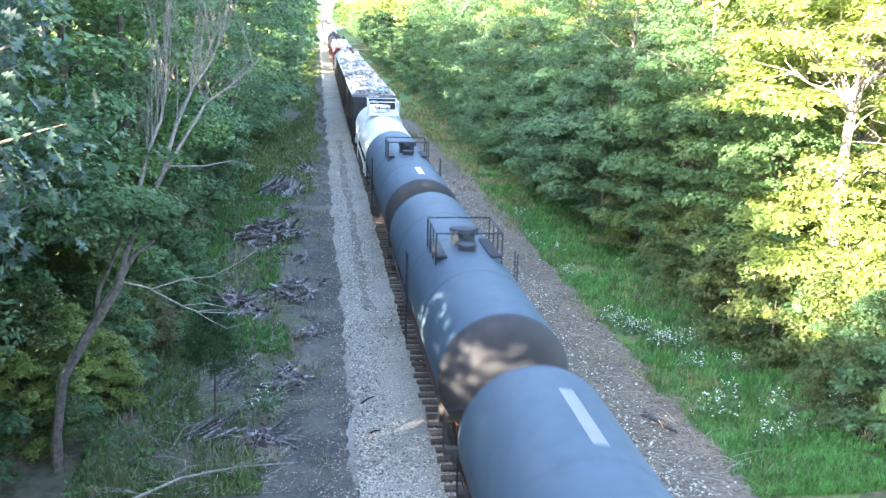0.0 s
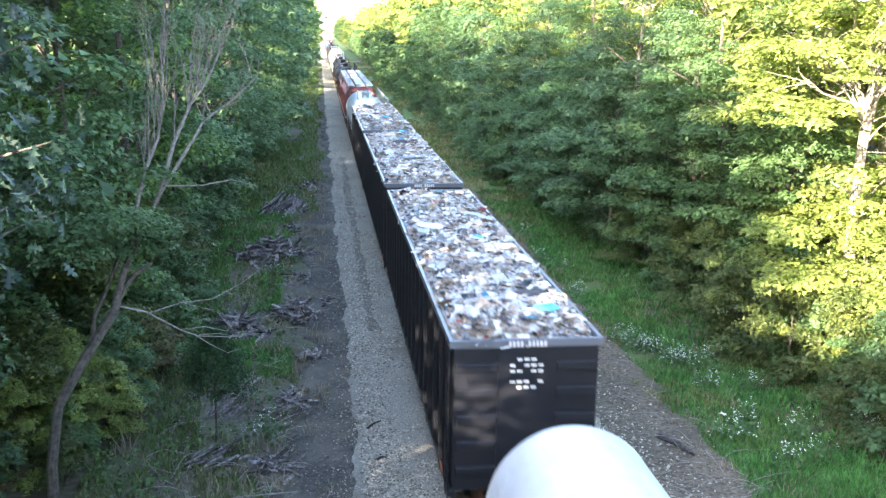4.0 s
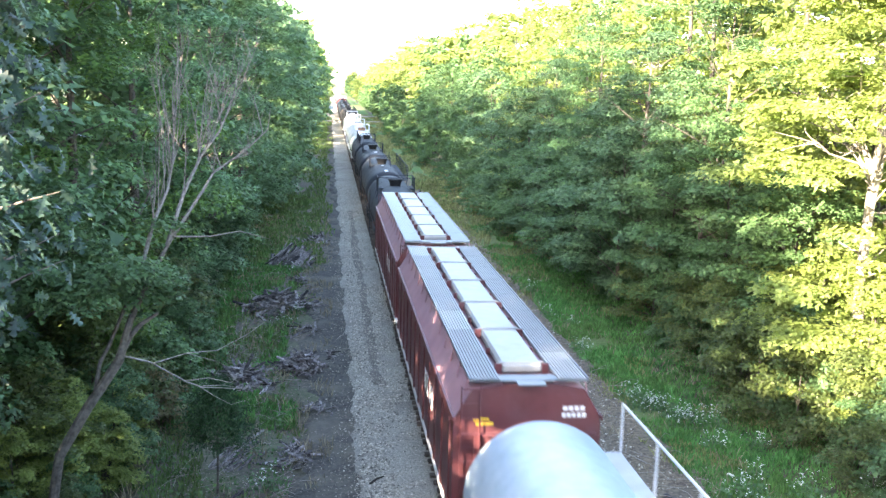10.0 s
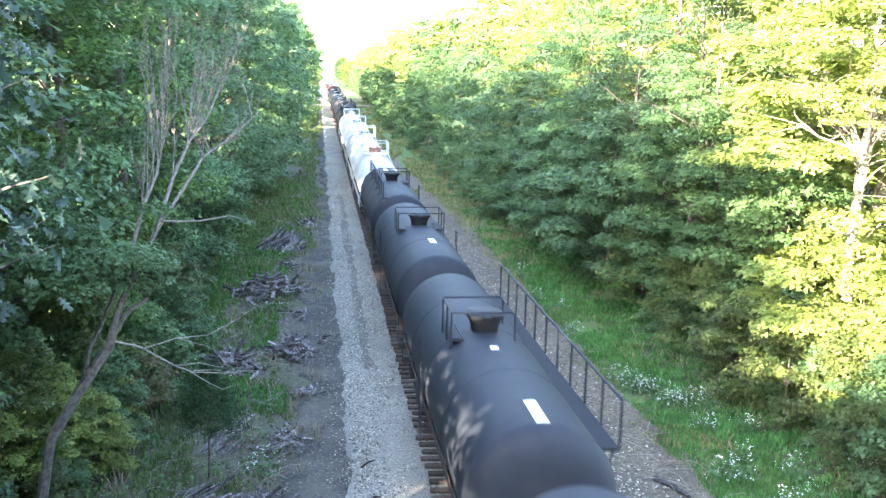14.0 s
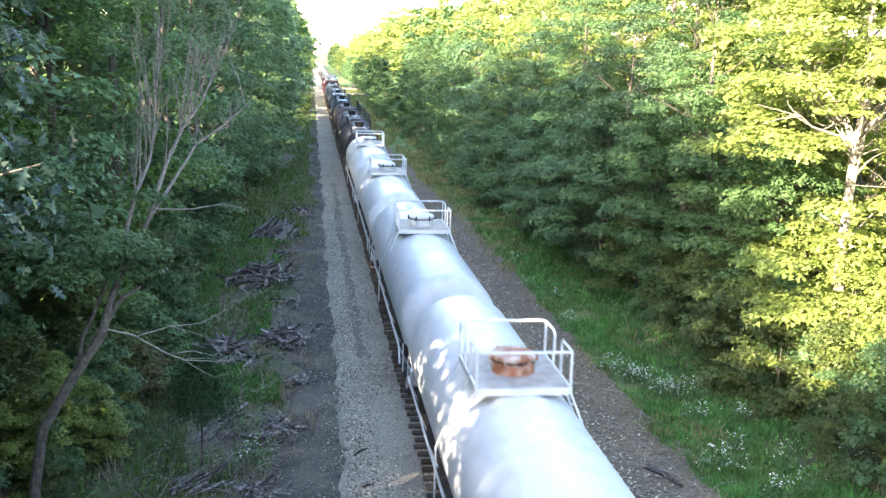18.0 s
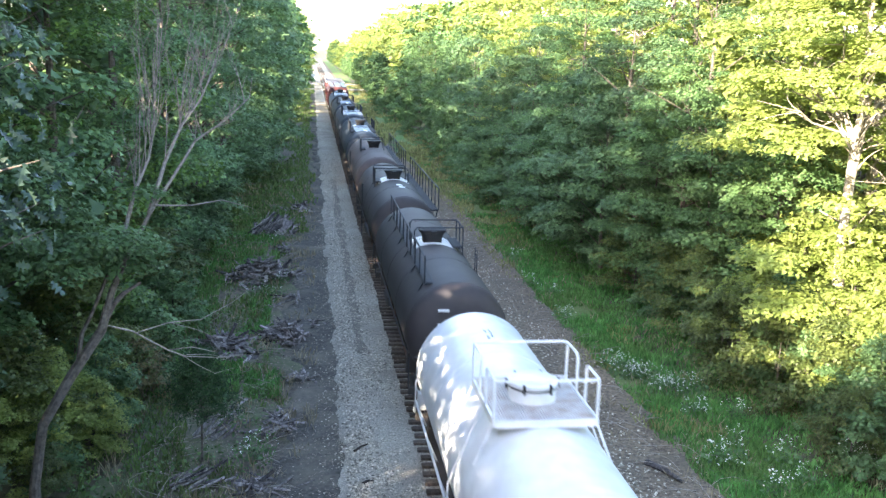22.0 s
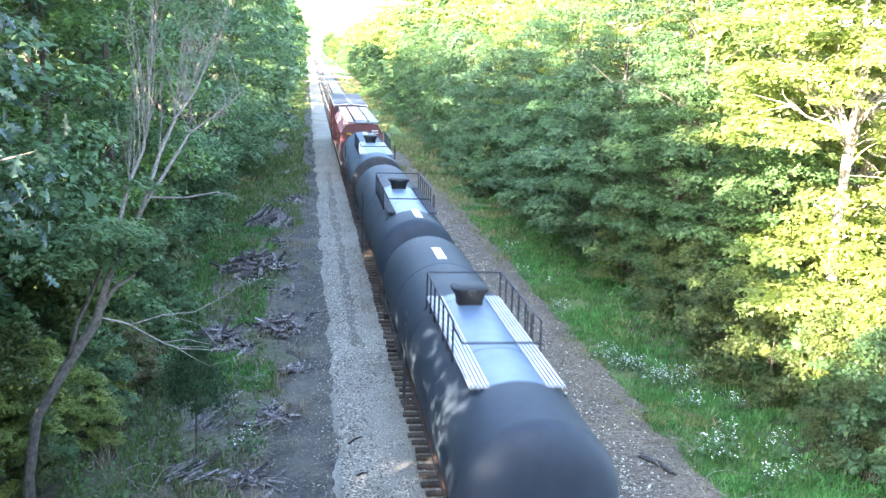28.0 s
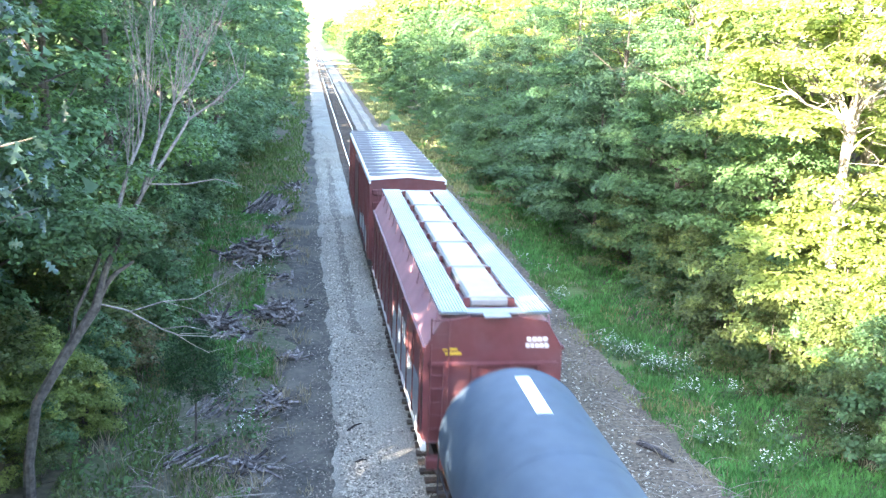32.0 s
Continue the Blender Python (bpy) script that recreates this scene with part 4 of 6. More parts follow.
P_HATCH = paint("pale_hatch_paint", (0.30, 0.305, 0.30), 0.45, (0.26, 0.24, 0.22), 0.45)


def boxcar(label, n):
    L, w, z1 = 18.4, 1.6, 4.55
    car = thing("box_car", label, "boxcar", group="oxide red cars")
    sec = [(-w, 1.1), (-w, z1 - 0.12), (-w + 0.05, z1), (0, z1 + 0.14), (w - 0.05, z1), (w, z1 - 0.12), (w, 1.1)]
    bm = bmesh.new()
    a = [bm.verts.new((x, 0.1, z)) for x, z in sec]
    b = [bm.verts.new((x, L - 0.1, z)) for x, z in sec]
    bm.faces.new(a[::-1]), bm.faces.new(b)
    for k in range(7):
        bm.faces.new((a[k], a[(k + 1) % 7], b[(k + 1) % 7], b[k]))
    part("body", bm, P_RED, car)
    for k in range(17):
        y0 = 0.1 + (L - 0.2) * k / 17
        y1 = y0 + (L - 0.2) / 17
        bm = bmesh.new()
        for s in (-1, 1):
            v = [bm.verts.new(p) for p in ((0, y0, z1 + 0.16), (s * (w - 0.02), y0, z1 + 0.02), (s * (w - 0.02), y1 - 0.02, z1 + 0.02), (0, y1 - 0.02, z1 + 0.16))]
            bm.faces.new(v)
        part("roof_panel", bm, P_ROOFPALE, car)
        part("roof_seam", a_box(-w + 0.04, w - 0.04, y1 - 0.09, y1, z1 + 0.06, z1 + 0.2, 0.02), P_ROOF, car)
    for s in (-1, 1):
        part("roof_edge", a_box(s * (w - 0.05), s * (w + 0.03), 0.05, L - 0.05, z1 - 0.12, z1 + 0.05, 0.015), P_ROOFPALE, car)
        part("side_door", a_box(s * w, s * (w + 0.07), L / 2 - 1.6, L / 2 + 1.6, 1.2, z1 - 0.25, 0.02), P_RED, car)
        for k in range(20):
            y = 0.4 + (L - 0.8) * k / 19
            if abs(y - L / 2) > 1.8:
                part("side_post", a_box(s * w, s * (w + 0.045), y - 0.04, y + 0.04, 1.15, z1 - 0.14), P_RED, car)
        part("side_sill", a_box(s * (w - 0.1), s * (w + 0.03), 0, L, 0.95, 1.2), P_UNDER, car)
    # sprayed shapes low on the side
    rng = random.Random(3)
    for k in range(9):
        y, z = 1.2 + k * 0.62, 1.5 + rng.uniform(-0.1, 0.3)
        bm = bmesh.new()
        bmesh.ops.create_circle(bm, cap_ends=True, segments=9, radius=0.36)
        for v in bm.verts:
            v.co = Vector((-w - 0.05, y + v.co.x * rng.uniform(0.6, 1.2), z + 0.35 + v.co.y * rng.uniform(0.7, 1.7)))
        part("sprayed_shape", bm, (P_LETTER, P_PALE, P_BLUE)[k % 3], car)
    for y, d in ((0.1, -1), (L - 0.1, 1)):
        for k in range(6):
            z = 1.35 + k * 0.52
            part("end_rib", a_box(-w + 0.12, w - 0.12, min(y, y + d * 0.07), max(y, y + d * 0.07), z, z + 0.24, 0.03), P_RED, car)
        coupler(car, y, d)
    truck(car, 2.0), truck(car, L - 2.0)
    MOVING.append((car, n))
    return car


def characters(y, off, rows, cols, seed):
    """Small stencilled characters in rows, as bars: where each begins, its length, its place across and its width."""
    rng = random.Random(seed)
    return tuple((y + k * 0.17, rng.uniform(0.06, 0.12), off + (q - (cols - 1) / 2) * 0.11, rng.uniform(0.04, 0.08)) for k in range(rows) for q in range(cols) if rng.random() < 0.8)


P_MINT = paint("pale_mint_roof_paint", (0.36, 0.45, 0.44), 0.5, (0.28, 0.33, 0.33), 0.4)
P_ROOFBLUE = paint("pale_blue_roof_paint", (0.205, 0.25, 0.30), 0.4, (0.2, 0.22, 0.24), 0.4)
P_ROOFPALE = paint("pale_roof_paint", (0.74, 0.74, 0.73), 0.6, (0.5, 0.48, 0.47), 0.4)
# end-face shade of the slate cars as a darker colour
P_HEAD = paint("shaded_head_paint", (0.027, 0.028, 0.031), 0.75, (0.05, 0.044, 0.04), 0.5)
P_DRUM = paint("dull_slate_drum_paint", (0.03, 0.042, 0.056), 0.7, (0.05, 0.05, 0.05), 0.4)
P_SLATE2 = paint("weathered_slate_paint", (0.044, 0.073, 0.108), 0.66, (0.058, 0.084, 0.11))
SLATE = "slate-grey tank car"
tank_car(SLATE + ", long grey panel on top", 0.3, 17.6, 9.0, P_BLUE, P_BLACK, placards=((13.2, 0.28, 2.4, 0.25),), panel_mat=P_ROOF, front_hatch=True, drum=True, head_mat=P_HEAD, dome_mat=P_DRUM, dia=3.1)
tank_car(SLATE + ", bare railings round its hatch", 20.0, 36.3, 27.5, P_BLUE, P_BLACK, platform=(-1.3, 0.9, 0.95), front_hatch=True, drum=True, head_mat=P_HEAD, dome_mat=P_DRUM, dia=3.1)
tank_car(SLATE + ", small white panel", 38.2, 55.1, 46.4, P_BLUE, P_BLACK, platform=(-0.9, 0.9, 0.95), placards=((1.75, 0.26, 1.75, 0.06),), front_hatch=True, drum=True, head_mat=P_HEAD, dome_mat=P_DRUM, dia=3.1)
tank_car("plain white tank car with white handrails and platform", 57.2, 71.2, 64.2, P_WHITE, P_WHITE, top=4.1, style="white", platform=(-1.3, 1.3, 0.93), low_rails=True)
for k, nn in enumerate((74.6, 95.45, 116.4)):
    gondola("tall black ribbed gondola heaped with shredded refuse", nn, 11 + k * 7)
tank_car("pale blue tank car with a long railed side walkway", 138.6, 156.9, 147.8, P_PALE, P_GREYRAIL, top=4.2, dia=3.1, dome_mat=P_PALE, drum=True, platform=(-0.9, 0.6, 0.72), rails="left", walkway=(0.8, 17.6, 1))
hopper("oxide red covered hopper with grey grating roof walkways", 157.7, P_ROOF, ((-1, 2), (1, 0), (-1, 7)))
hopper("oxide red covered hopper with pale trough hatches", 175.8, P_ROOFBLUE)
BLK = "black tank car with railed platform"
tank_car(BLK + " and bare hatch", 194.0, 208.3, 201.1, P_BLACK, P_BLACK, platform=(-1.1, 0.8, 1.15))
tank_car(BLK + " and side walkway, white panel", 210.2, 224.9, 217.6, P_BLACK, P_BLACK, placards=((0.5, 0.26, 1.3, 0.0), (5.4, 0.2, 0.35, -0.05)), walkway=(0.6, 13.5, 1), platform=(-0.7, 1.0, 0.95), rails="left", lettering=0.55)
tank_car(BLK + " and small white panel", 226.9, 241.5, 234.5, P_BLACK, P_BLACK, placards=((3.0, 0.26, 1.0, 0.1),))
tank_car(BLK + ", side walkway and pale steps", 243.4, 257.9, 250.6, P_BLACK, P_BLACK, walkway=(0.4, 13.2, -1), rails="right", steps=True, placards=((12.0, 0.26, 1.6, 0.0),), lettering=0.55)
WH = "white tank car with square railed platform"
tank_car(WH + " and rust-stained manway", 260.3, 275.8, 268.2, P_WHITE, P_WHITE, top=4.1, style="white", platform=(-1.22, 1.22, 0.95), low_rails=True, dome_mat=P_RUSTED)
tank_car(WH + " and silvery shell", 277.6, 293.6, 286.2, P_SILVER, P_WHITE, top=4.1, style="white", platform=(-1.22, 1.22, 0.95), low_rails=True, stencils=characters(13.3, 0.05, 6, 3, 1))
tank_car(WH + ", scuffed on top", 295.6, 311.8, 304.2, P_WHITE, P_WHITE, top=4.1, style="white", platform=(-1.22, 1.22, 0.95), low_rails=True, stencils=characters(1.6, 0.06, 5, 3, 2) + characters(3.6, 0.1, 7, 2, 3) + characters(5.4, -0.05, 4, 2, 4))
tank_car(WH + ", clean shell", 313.6, 328.7, 321.45, P_WHITE, P_WHITE, top=4.1, style="white", platform=(-1.22, 1.22, 0.95), low_rails=True, stencils=characters(12.2, 0.0, 5, 2, 5))
tank_car("dark brown-black tank car with white patch round its hatch", 330.9, 345.7, 337.8, P_BROWNBLACK := paint("brown_black_paint", (0.032, 0.028, 0.031), 0.66, (0.045, 0.04, 0.04)), P_BLACK, walkway=(1.0, 13.5, -1), rails="right", platform=(-0.7, 0.9, 1.0), patch=P_LETTER, steps=True)
tank_car("black tank car with white patch and square markings", 347.8, 362.2, 354.8, P_BROWNBLACK, P_BLACK, walkway=(0.4, 13.8, 1), rails="left", platform=(-0.7, 0.8, 1.0), patch=P_LETTER, placards=((4.2, 0.3, 0.45, 0.1), (3.5, 0.3, 0.45, 0.16)))
tank_car("faded brown tank car with a railed side walkway", 364.4, 379.0, 371.2, P_BROWN, P_BLACK, walkway=(0.3, 13.6, 1), rails="left", platform=(-0.7, 0.9, 0.9), lettering=0.5)
BL2 = "black tank car with long railed platform"
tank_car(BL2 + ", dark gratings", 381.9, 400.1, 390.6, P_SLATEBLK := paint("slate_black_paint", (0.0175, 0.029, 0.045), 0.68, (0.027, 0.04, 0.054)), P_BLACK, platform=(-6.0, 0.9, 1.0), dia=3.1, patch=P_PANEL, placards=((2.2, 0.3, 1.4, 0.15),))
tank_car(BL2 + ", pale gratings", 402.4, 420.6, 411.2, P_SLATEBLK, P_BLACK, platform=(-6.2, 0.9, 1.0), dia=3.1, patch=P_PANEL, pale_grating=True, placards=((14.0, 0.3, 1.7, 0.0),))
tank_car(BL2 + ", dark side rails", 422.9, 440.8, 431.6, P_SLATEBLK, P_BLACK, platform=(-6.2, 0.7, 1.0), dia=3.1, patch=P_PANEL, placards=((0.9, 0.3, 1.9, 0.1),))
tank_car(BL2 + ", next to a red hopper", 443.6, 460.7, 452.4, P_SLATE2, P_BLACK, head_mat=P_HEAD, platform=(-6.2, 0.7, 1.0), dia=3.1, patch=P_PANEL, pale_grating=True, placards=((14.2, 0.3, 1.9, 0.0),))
hopper("oxide red covered hopper with sunlit pale roof", 462.5, P_MINT, (), True)
boxcar("oxide red boxcar with ribbed pale roof, last of the train", 482.2)

# ---- woods ----
def build_woods():
    rng = random.Random(21)
    near = [tree_kind(1, 19.5, 2.2, 4.4, 58, 28000, 0.183, LEAVES[0], "tall leafy tree with deep green foliage", straggle=6, pad=0.82, squash=0.36),
            tree_kind(2, 18.0, 1.8, 4.0, 56, 28000, 0.173, LEAVES[1], "leafy tree with mid green layered foliage", straggle=9, pad=0.82, squash=0.34),
            tree_kind(4, 17.0, 1.5, 3.8, 56, 27000, 0.172, LEAVES[3], "leafy tree with bluish green foliage", straggle=7, pad=0.82, squash=0.36)]
    fresh = tree_kind(6, 18.0, 1.8, 4.2, 54, 26000, 0.17, LEAVES[5], "leafy tree with fresh bright green foliage", straggle=6, pad=0.82, squash=0.36)
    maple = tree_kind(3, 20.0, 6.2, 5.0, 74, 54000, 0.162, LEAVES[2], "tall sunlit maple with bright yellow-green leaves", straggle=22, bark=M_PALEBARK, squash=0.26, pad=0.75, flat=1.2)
    mid = [tree_kind(7, 19.5, 1.0, 4.6, 42, 7500, 0.385, LEAVES[0], "tall tree at the wood's edge, deep green"),
           tree_kind(8, 18.0, 1.0, 4.4, 42, 7500, 0.385, LEAVES[1], "tall tree at the wood's edge, mid green"),
           tree_kind(9, 17.0, 1.0, 4.4, 40, 7500, 0.385, LEAVES[3], "tree at the wood's edge, bluish green"),
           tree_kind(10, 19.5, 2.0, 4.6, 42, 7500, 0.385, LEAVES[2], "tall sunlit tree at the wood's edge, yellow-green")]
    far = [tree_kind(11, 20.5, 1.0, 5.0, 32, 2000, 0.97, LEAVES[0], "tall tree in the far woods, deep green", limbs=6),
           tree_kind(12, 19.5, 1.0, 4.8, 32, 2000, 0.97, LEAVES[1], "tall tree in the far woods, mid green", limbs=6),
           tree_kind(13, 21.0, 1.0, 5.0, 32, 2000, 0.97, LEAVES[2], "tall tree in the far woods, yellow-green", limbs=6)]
    low = [tree_kind(14, 12.6, 0.8, 3.1, 30, 620, 0.68, LEAVES[0], "unseen low tree added beside the bridge to break the sun, deep green", limbs=6),
           tree_kind(15, 12.0, 0.8, 3.0, 30, 620, 0.68, LEAVES[1], "unseen low tree added beside the bridge to break the sun, mid green", limbs=6)]
    edge = [tree_kind(41, 7.6, 1.5, 3.5, 46, 19000, 0.165, LEAVES[1], "small spreading tree with layered mid green boughs", straggle=3, pad=0.8, squash=0.34, trunk=0.1),
            tree_kind(42, 9.0, 1.0, 3.4, 50, 20000, 0.165, LEAVES[3], "small spreading tree with layered bluish green boughs", straggle=3, pad=0.8, squash=0.34, trunk=0.1),
            tree_kind(43, 10.5, 0.8, 3.6, 54, 21000, 0.17, LEAVES[0], "young tree with deep green boughs down to the ground", straggle=4, pad=0.8, squash=0.36, trunk=0.11)]
    slim = tree_kind(44, 17.0, 12.6, 3.2, 20, 5200, 0.3, LEAVES[0], "unseen slim tree, its high crown added for shade", limbs=8)
    bushes = [tree_kind(31, 3.0, 0.1, 1.7, 30, 6000, 0.14, LEAVES[0], "dense shrub with small deep green leaves", "bush", limbs=7, trunk=0.04, pad=0.85),
              tree_kind(32, 3.6, 0.1, 1.8, 32, 6500, 0.13, LEAVES[6], "dense olive green shrub at the edge of the woods", "bush", limbs=7, trunk=0.04, pad=0.85),
              tree_kind(33, 4.2, 0.1, 2.4, 44, 12000, 0.14, LEAVES[2], "yellow-green shrub at the edge of the woods", "bush", limbs=9, trunk=0.05, pad=0.7),
              tree_kind(34, 2.4, 0.1, 1.6, 24, 4200, 0.12, LEAVES[4], "shrub with brownish autumn leaves", "bush", limbs=9, trunk=0.04, straggle=8, pad=0.8),
              tree_kind(35, 5.0, 0.1, 2.6, 50, 12000, 0.14, LEAVES[6], "tall spreading olive green shrub at the edge of the woods", "bush", limbs=10, trunk=0.06, pad=0.7)]
    rough = [tree_kind(36, 6.5, 0.1, 3.6, 30, 2200, 0.42, LEAVES[0], "hidden thicket added to block the low sun", "bush", limbs=6, trunk=0.08),
             tree_kind(37, 3.2, 0.1, 1.8, 24, 2400, 0.22, LEAVES[0], "shrub under the far trees", "bush", limbs=5, trunk=0.04),
             tree_kind(38, 3.4, 0.1, 1.9, 24, 2400, 0.22, LEAVES[1], "mid green shrub under the far trees", "bush", limbs=5, trunk=0.04)]

    def put(ob, x, y, size=1.0):
        return place(ob, x, y, ground_z(x, y) - 0.05, rng.uniform(0, 360), size)
    # edge of the woods beside the track
    for x, y, k, s in ((-8.2, 43, 0, 1.0), (-7.4, 51, 2, 1.0), (-6.9, 60, 0, 1.05), (-7.0, 69, 1, 1.0), (-6.6, 78, 2, 1.1), (-10.5, 31, 0, 1.05)):
        put(near[k], x, y, s)
    for x, y, k, s in ((-11.5, 15.5, 0, 1.05), (-11.5, 19, 0, 1.1), (-11, 23, 2, 1.15), (-12, 28, 0, 1.1), (-14.5, 17, 1, 1.15), (-15, 22.5, 0, 1.3), (-14.2, 33, 0, 1.3), (-14.0, 39, 1, 1.35), (-14.4, 46, 0, 1.3), (-14.0, 55, 2, 1.4), (-14.5, 28, 2, 1.4)):
        put(near[k] if x > -14 else mid[k], x, y, s)
    put(fresh, -8.6, 34.5, 1.0), put(maple, 19.4, 26.0, 0.98), put(maple, 21.5, 35.5, 1.05)
    for x, y, k, s in ((16.2, 41.5, 1, 0.62), (18.6, 45, 0, 0.8), (16.6, 50.5, 2, 0.78), (18.4, 56, 1, 0.84), (16.6, 60, 1, 0.74), (18.2, 66, 0, 0.82), (16.6, 73, 2, 0.72), (18.4, 80, 1, 0.74)):
        put(near[k], x, y, s)
    for x, y, k, s in ((16.0, 43.9, 0, 1.0), (14.9, 48.5, 1, 0.95), (16.9, 40.3, 2, 0.85), (17.9, 35.6, 0, 0.95), (15.3, 53.5, 2, 0.95), (14.6, 57.5, 0, 0.9), (15.0, 63, 1, 1.0), (14.6, 68.5, 0, 0.9), (15.2, 75, 2, 1.0), (15.0, 82, 1, 1.0)):
        put(edge[k], x, y, s)
    y = 86.0
    while y < 160:
        put(mid[rng.choice((0, 1, 1, 2))], -6.3 + rng.uniform(-0.6, 0.6), y + rng.uniform(-1.5, 1.5), rng.uniform(0.95, 1.15))
        put(mid[rng.choice((0, 1, 1, 2, 3))], 16.8 + rng.uniform(-0.9, 0.9), y + rng.uniform(-1.5, 1.5), rng.uniform(0.55, 0.82))
        y += 6.5
    while y < 460:
        if not 330 < y < 425:      # the wood on this side opens at the crossing
            # lighter leaf kinds here stand in for haze over the far wood
            put(far[rng.choice((1, 1, 2))], -6.0 + rng.uniform(-0.8, 0.8), y + rng.uniform(-2, 2), rng.uniform(0.9, 1.1))
        for q in range(2):
            put(far[rng.choice((0, 1, 1))], 15.2 + rng.uniform(-1.2, 1.5), y + 4 * q + rng.uniform(-2, 2), rng.uniform(0.25, 0.5))
        put(far[rng.choice((2, 1, 2, 2))], 19.5 + rng.uniform(-1.2, 1.2), y + rng.uniform(-2, 2), rng.uniform(0.6, 0.82))
        y += 8.0
    while y < 760:
        put(far[rng.choice((1, 1, 2))], -5.0 + rng.uniform(-0.8, 0.8), y, 1.0)
        put(far[rng.choice((0, 1, 2))], 15.0 + rng.uniform(-1.2, 1.2), y, rng.uniform(0.55, 0.75))
        y += 16.0
    y = 34.0
    while y < 330:          # second rows
        if y < 150:
            put(far[rng.choice((0, 1))], -15 + rng.uniform(-1.5, 1.5), y + rng.uniform(-2, 2), rng.uniform(0.95, 1.1))
        # back rows take the yellow tone so that the treetops look sunlit
        put(mid[3] if y < 110 else far[rng.choice((2, 2, 1))], 23.5 + rng.uniform(-1.5, 1.5), y + 3 + rng.uniform(-2, 2), rng.uniform(1.05, 1.2) if y < 70 else rng.uniform(0.8, 0.98))
        y += 7.5
    y = 38.0
    while y < 140:
        put(far[2], 33 + rng.uniform(-2, 2), y, rng.uniform(1.1, 1.25) if y < 70 else rng.uniform(0.95, 1.05))
        y += 10
    y = 21.0
    while y < 130:          # shrubs under the trees
        for side in (-1, 1):
            for q in range(2):
                yy = y + rng.uniform(-1.2, 1.2)
                x = -6.0 - rng.uniform(0, 2.0) - (0.8 if yy < 40 else 0) if side < 0 else 14.9 + rng.uniform(0, 2.2)
                if side < 0 and yy < 27.5:
                    continue
                kinds = bushes if yy < 58 else (rough[1], rough[2], rough[2], rough[1])
                put(kinds[rng.choice((0, 1, 0)) if side < 0 else rng.choice((0, 1, 0, 0, 0, 1, 1))], x, yy, rng.uniform(0.55, 1.0))
        y += 2.9 if y < 70 else 4.5
    for x, y, k, s in ((14.9, 33.2, 1, 0.9), (16.0, 31.0, 0, 1.1), (15.2, 29.2, 1, 0.9), (17.3, 29.0, 2, 1.0), (17.6, 32.8, 2, 1.1), (16.8, 34.8, 1, 0.9), (15.8, 27.0, 1, 0.95), (17.8, 26.4, 2, 1.0), (16.4, 25.0, 0, 1.0), (18.4, 30.6, 2, 1.1), (18.8, 34.6, 4, 1.0), (20.2, 36.6, 1, 1.3), (19.2, 39.0, 0, 1.3), (21.6, 33.4, 4, 1.0), (21.8, 39.5, 4, 1.0), (18.0, 37.4, 0, 1.1), (16.0, 36.6, 4, 0.8), (15.4, 44.5, 4, 0.8),
                       (-7.2, 26.0, 1, 0.75), (-7.4, 28.4, 2, 0.6), (-6.2, 28.6, 0, 0.9), (-5.6, 31.0, 3, 0.8), (-5.9, 33.4, 0, 1.0), (-8.6, 23.2, 0, 0.8), (-8.0, 25.0, 2, 0.55), (-8.4, 27.0, 1, 1.0), (-5.2, 37.5, 0, 0.9), (-7.4, 31.5, 4, 0.9), (-7.0, 40.0, 4, 1.0), (-6.7, 25.4, 0, 0.5), (-6.1, 27.0, 2, 0.5), (-6.5, 24.0, 1, 0.42), (-6.9, 26.6, 2, 0.6), (-6.4, 29.8, 2, 0.5)):
        put(bushes[k], x, y, s)
    y = 34.0
    while y < 120:          # hidden understory, added to keep low sun off the old bed and ballast
        put(rough[0], -11.2 + rng.uniform(-0.6, 0.6), y, rng.uniform(0.85, 1.1))
        y += 3.8
    # unseen low growth added beside the bridge: it throws the broken shade over the near track
    for k in range(26):
        y = -38 + k * 2.1
        if -13 < y < 1.5:
            continue          # the road over the line
        put(low[k % 2], -9.6 - rng.uniform(0, 2.5), y, rng.uniform(0.95, 1.06))
        if y < 0 or y > 9:
            put(low[(k + 1) % 2], -14.5 - rng.uniform(0, 3), y, rng.uniform(1.2, 1.32))
        put(rough[0], -10.8 + rng.uniform(-0.5, 0.5), y, 1.2 if y < 8 else 0.8)
    for x, y, k, s in ((-19.5, -15.5, 0, 0.94), (-22.5, -15, 0, 0.97), (-25.5, -15.5, 0, 0.97), (-28.5, -15.5, 0, 0.95), *((x, y + 3 * (k % 3), k % 2, 0.95 + 0.05 * (k % 4)) for k, (x, y) in enumerate((x, y) for y in (-22, -34) for x in (-16, -11, -6, 13, 18, 23, 28, 34, 40)))):
        put(far[k], x, y, s)          # unseen, beyond the road: added to shade the verge and block southern sky
    # unseen high crowns, added to shade the oak and the right wood
    for x, y, s in ((-13.6, 9.6, 1.0), (-16.0, 2.0, 1.0), (-11.5, 11.8, 1.2)):
        put(slim, x, y, s)
    # more hidden thickets, placed to keep a sun patch off the near weeds
    for x, y in ((-12.0, 17.5), (-12.6, 21.5), (-13.2, 26.0), (-13.5, 30.5)):
        put(rough[0], x, y, 1.1)
    y = 70.0
    while y < 230:          # shrubs that creep over the verge
        put(rough[1 + rng.randrange(2)], 12.6 + rng.uniform(0, 2.0), y + rng.uniform(-2, 2), rng.uniform(0.5, 0.95))
        y += 5.0
    for ob in near + edge + [maple, fresh, slim] + mid + far + low + bushes + rough:
        for o in (*ob.children_recursive, ob):
            bpy.data.objects.remove(o)


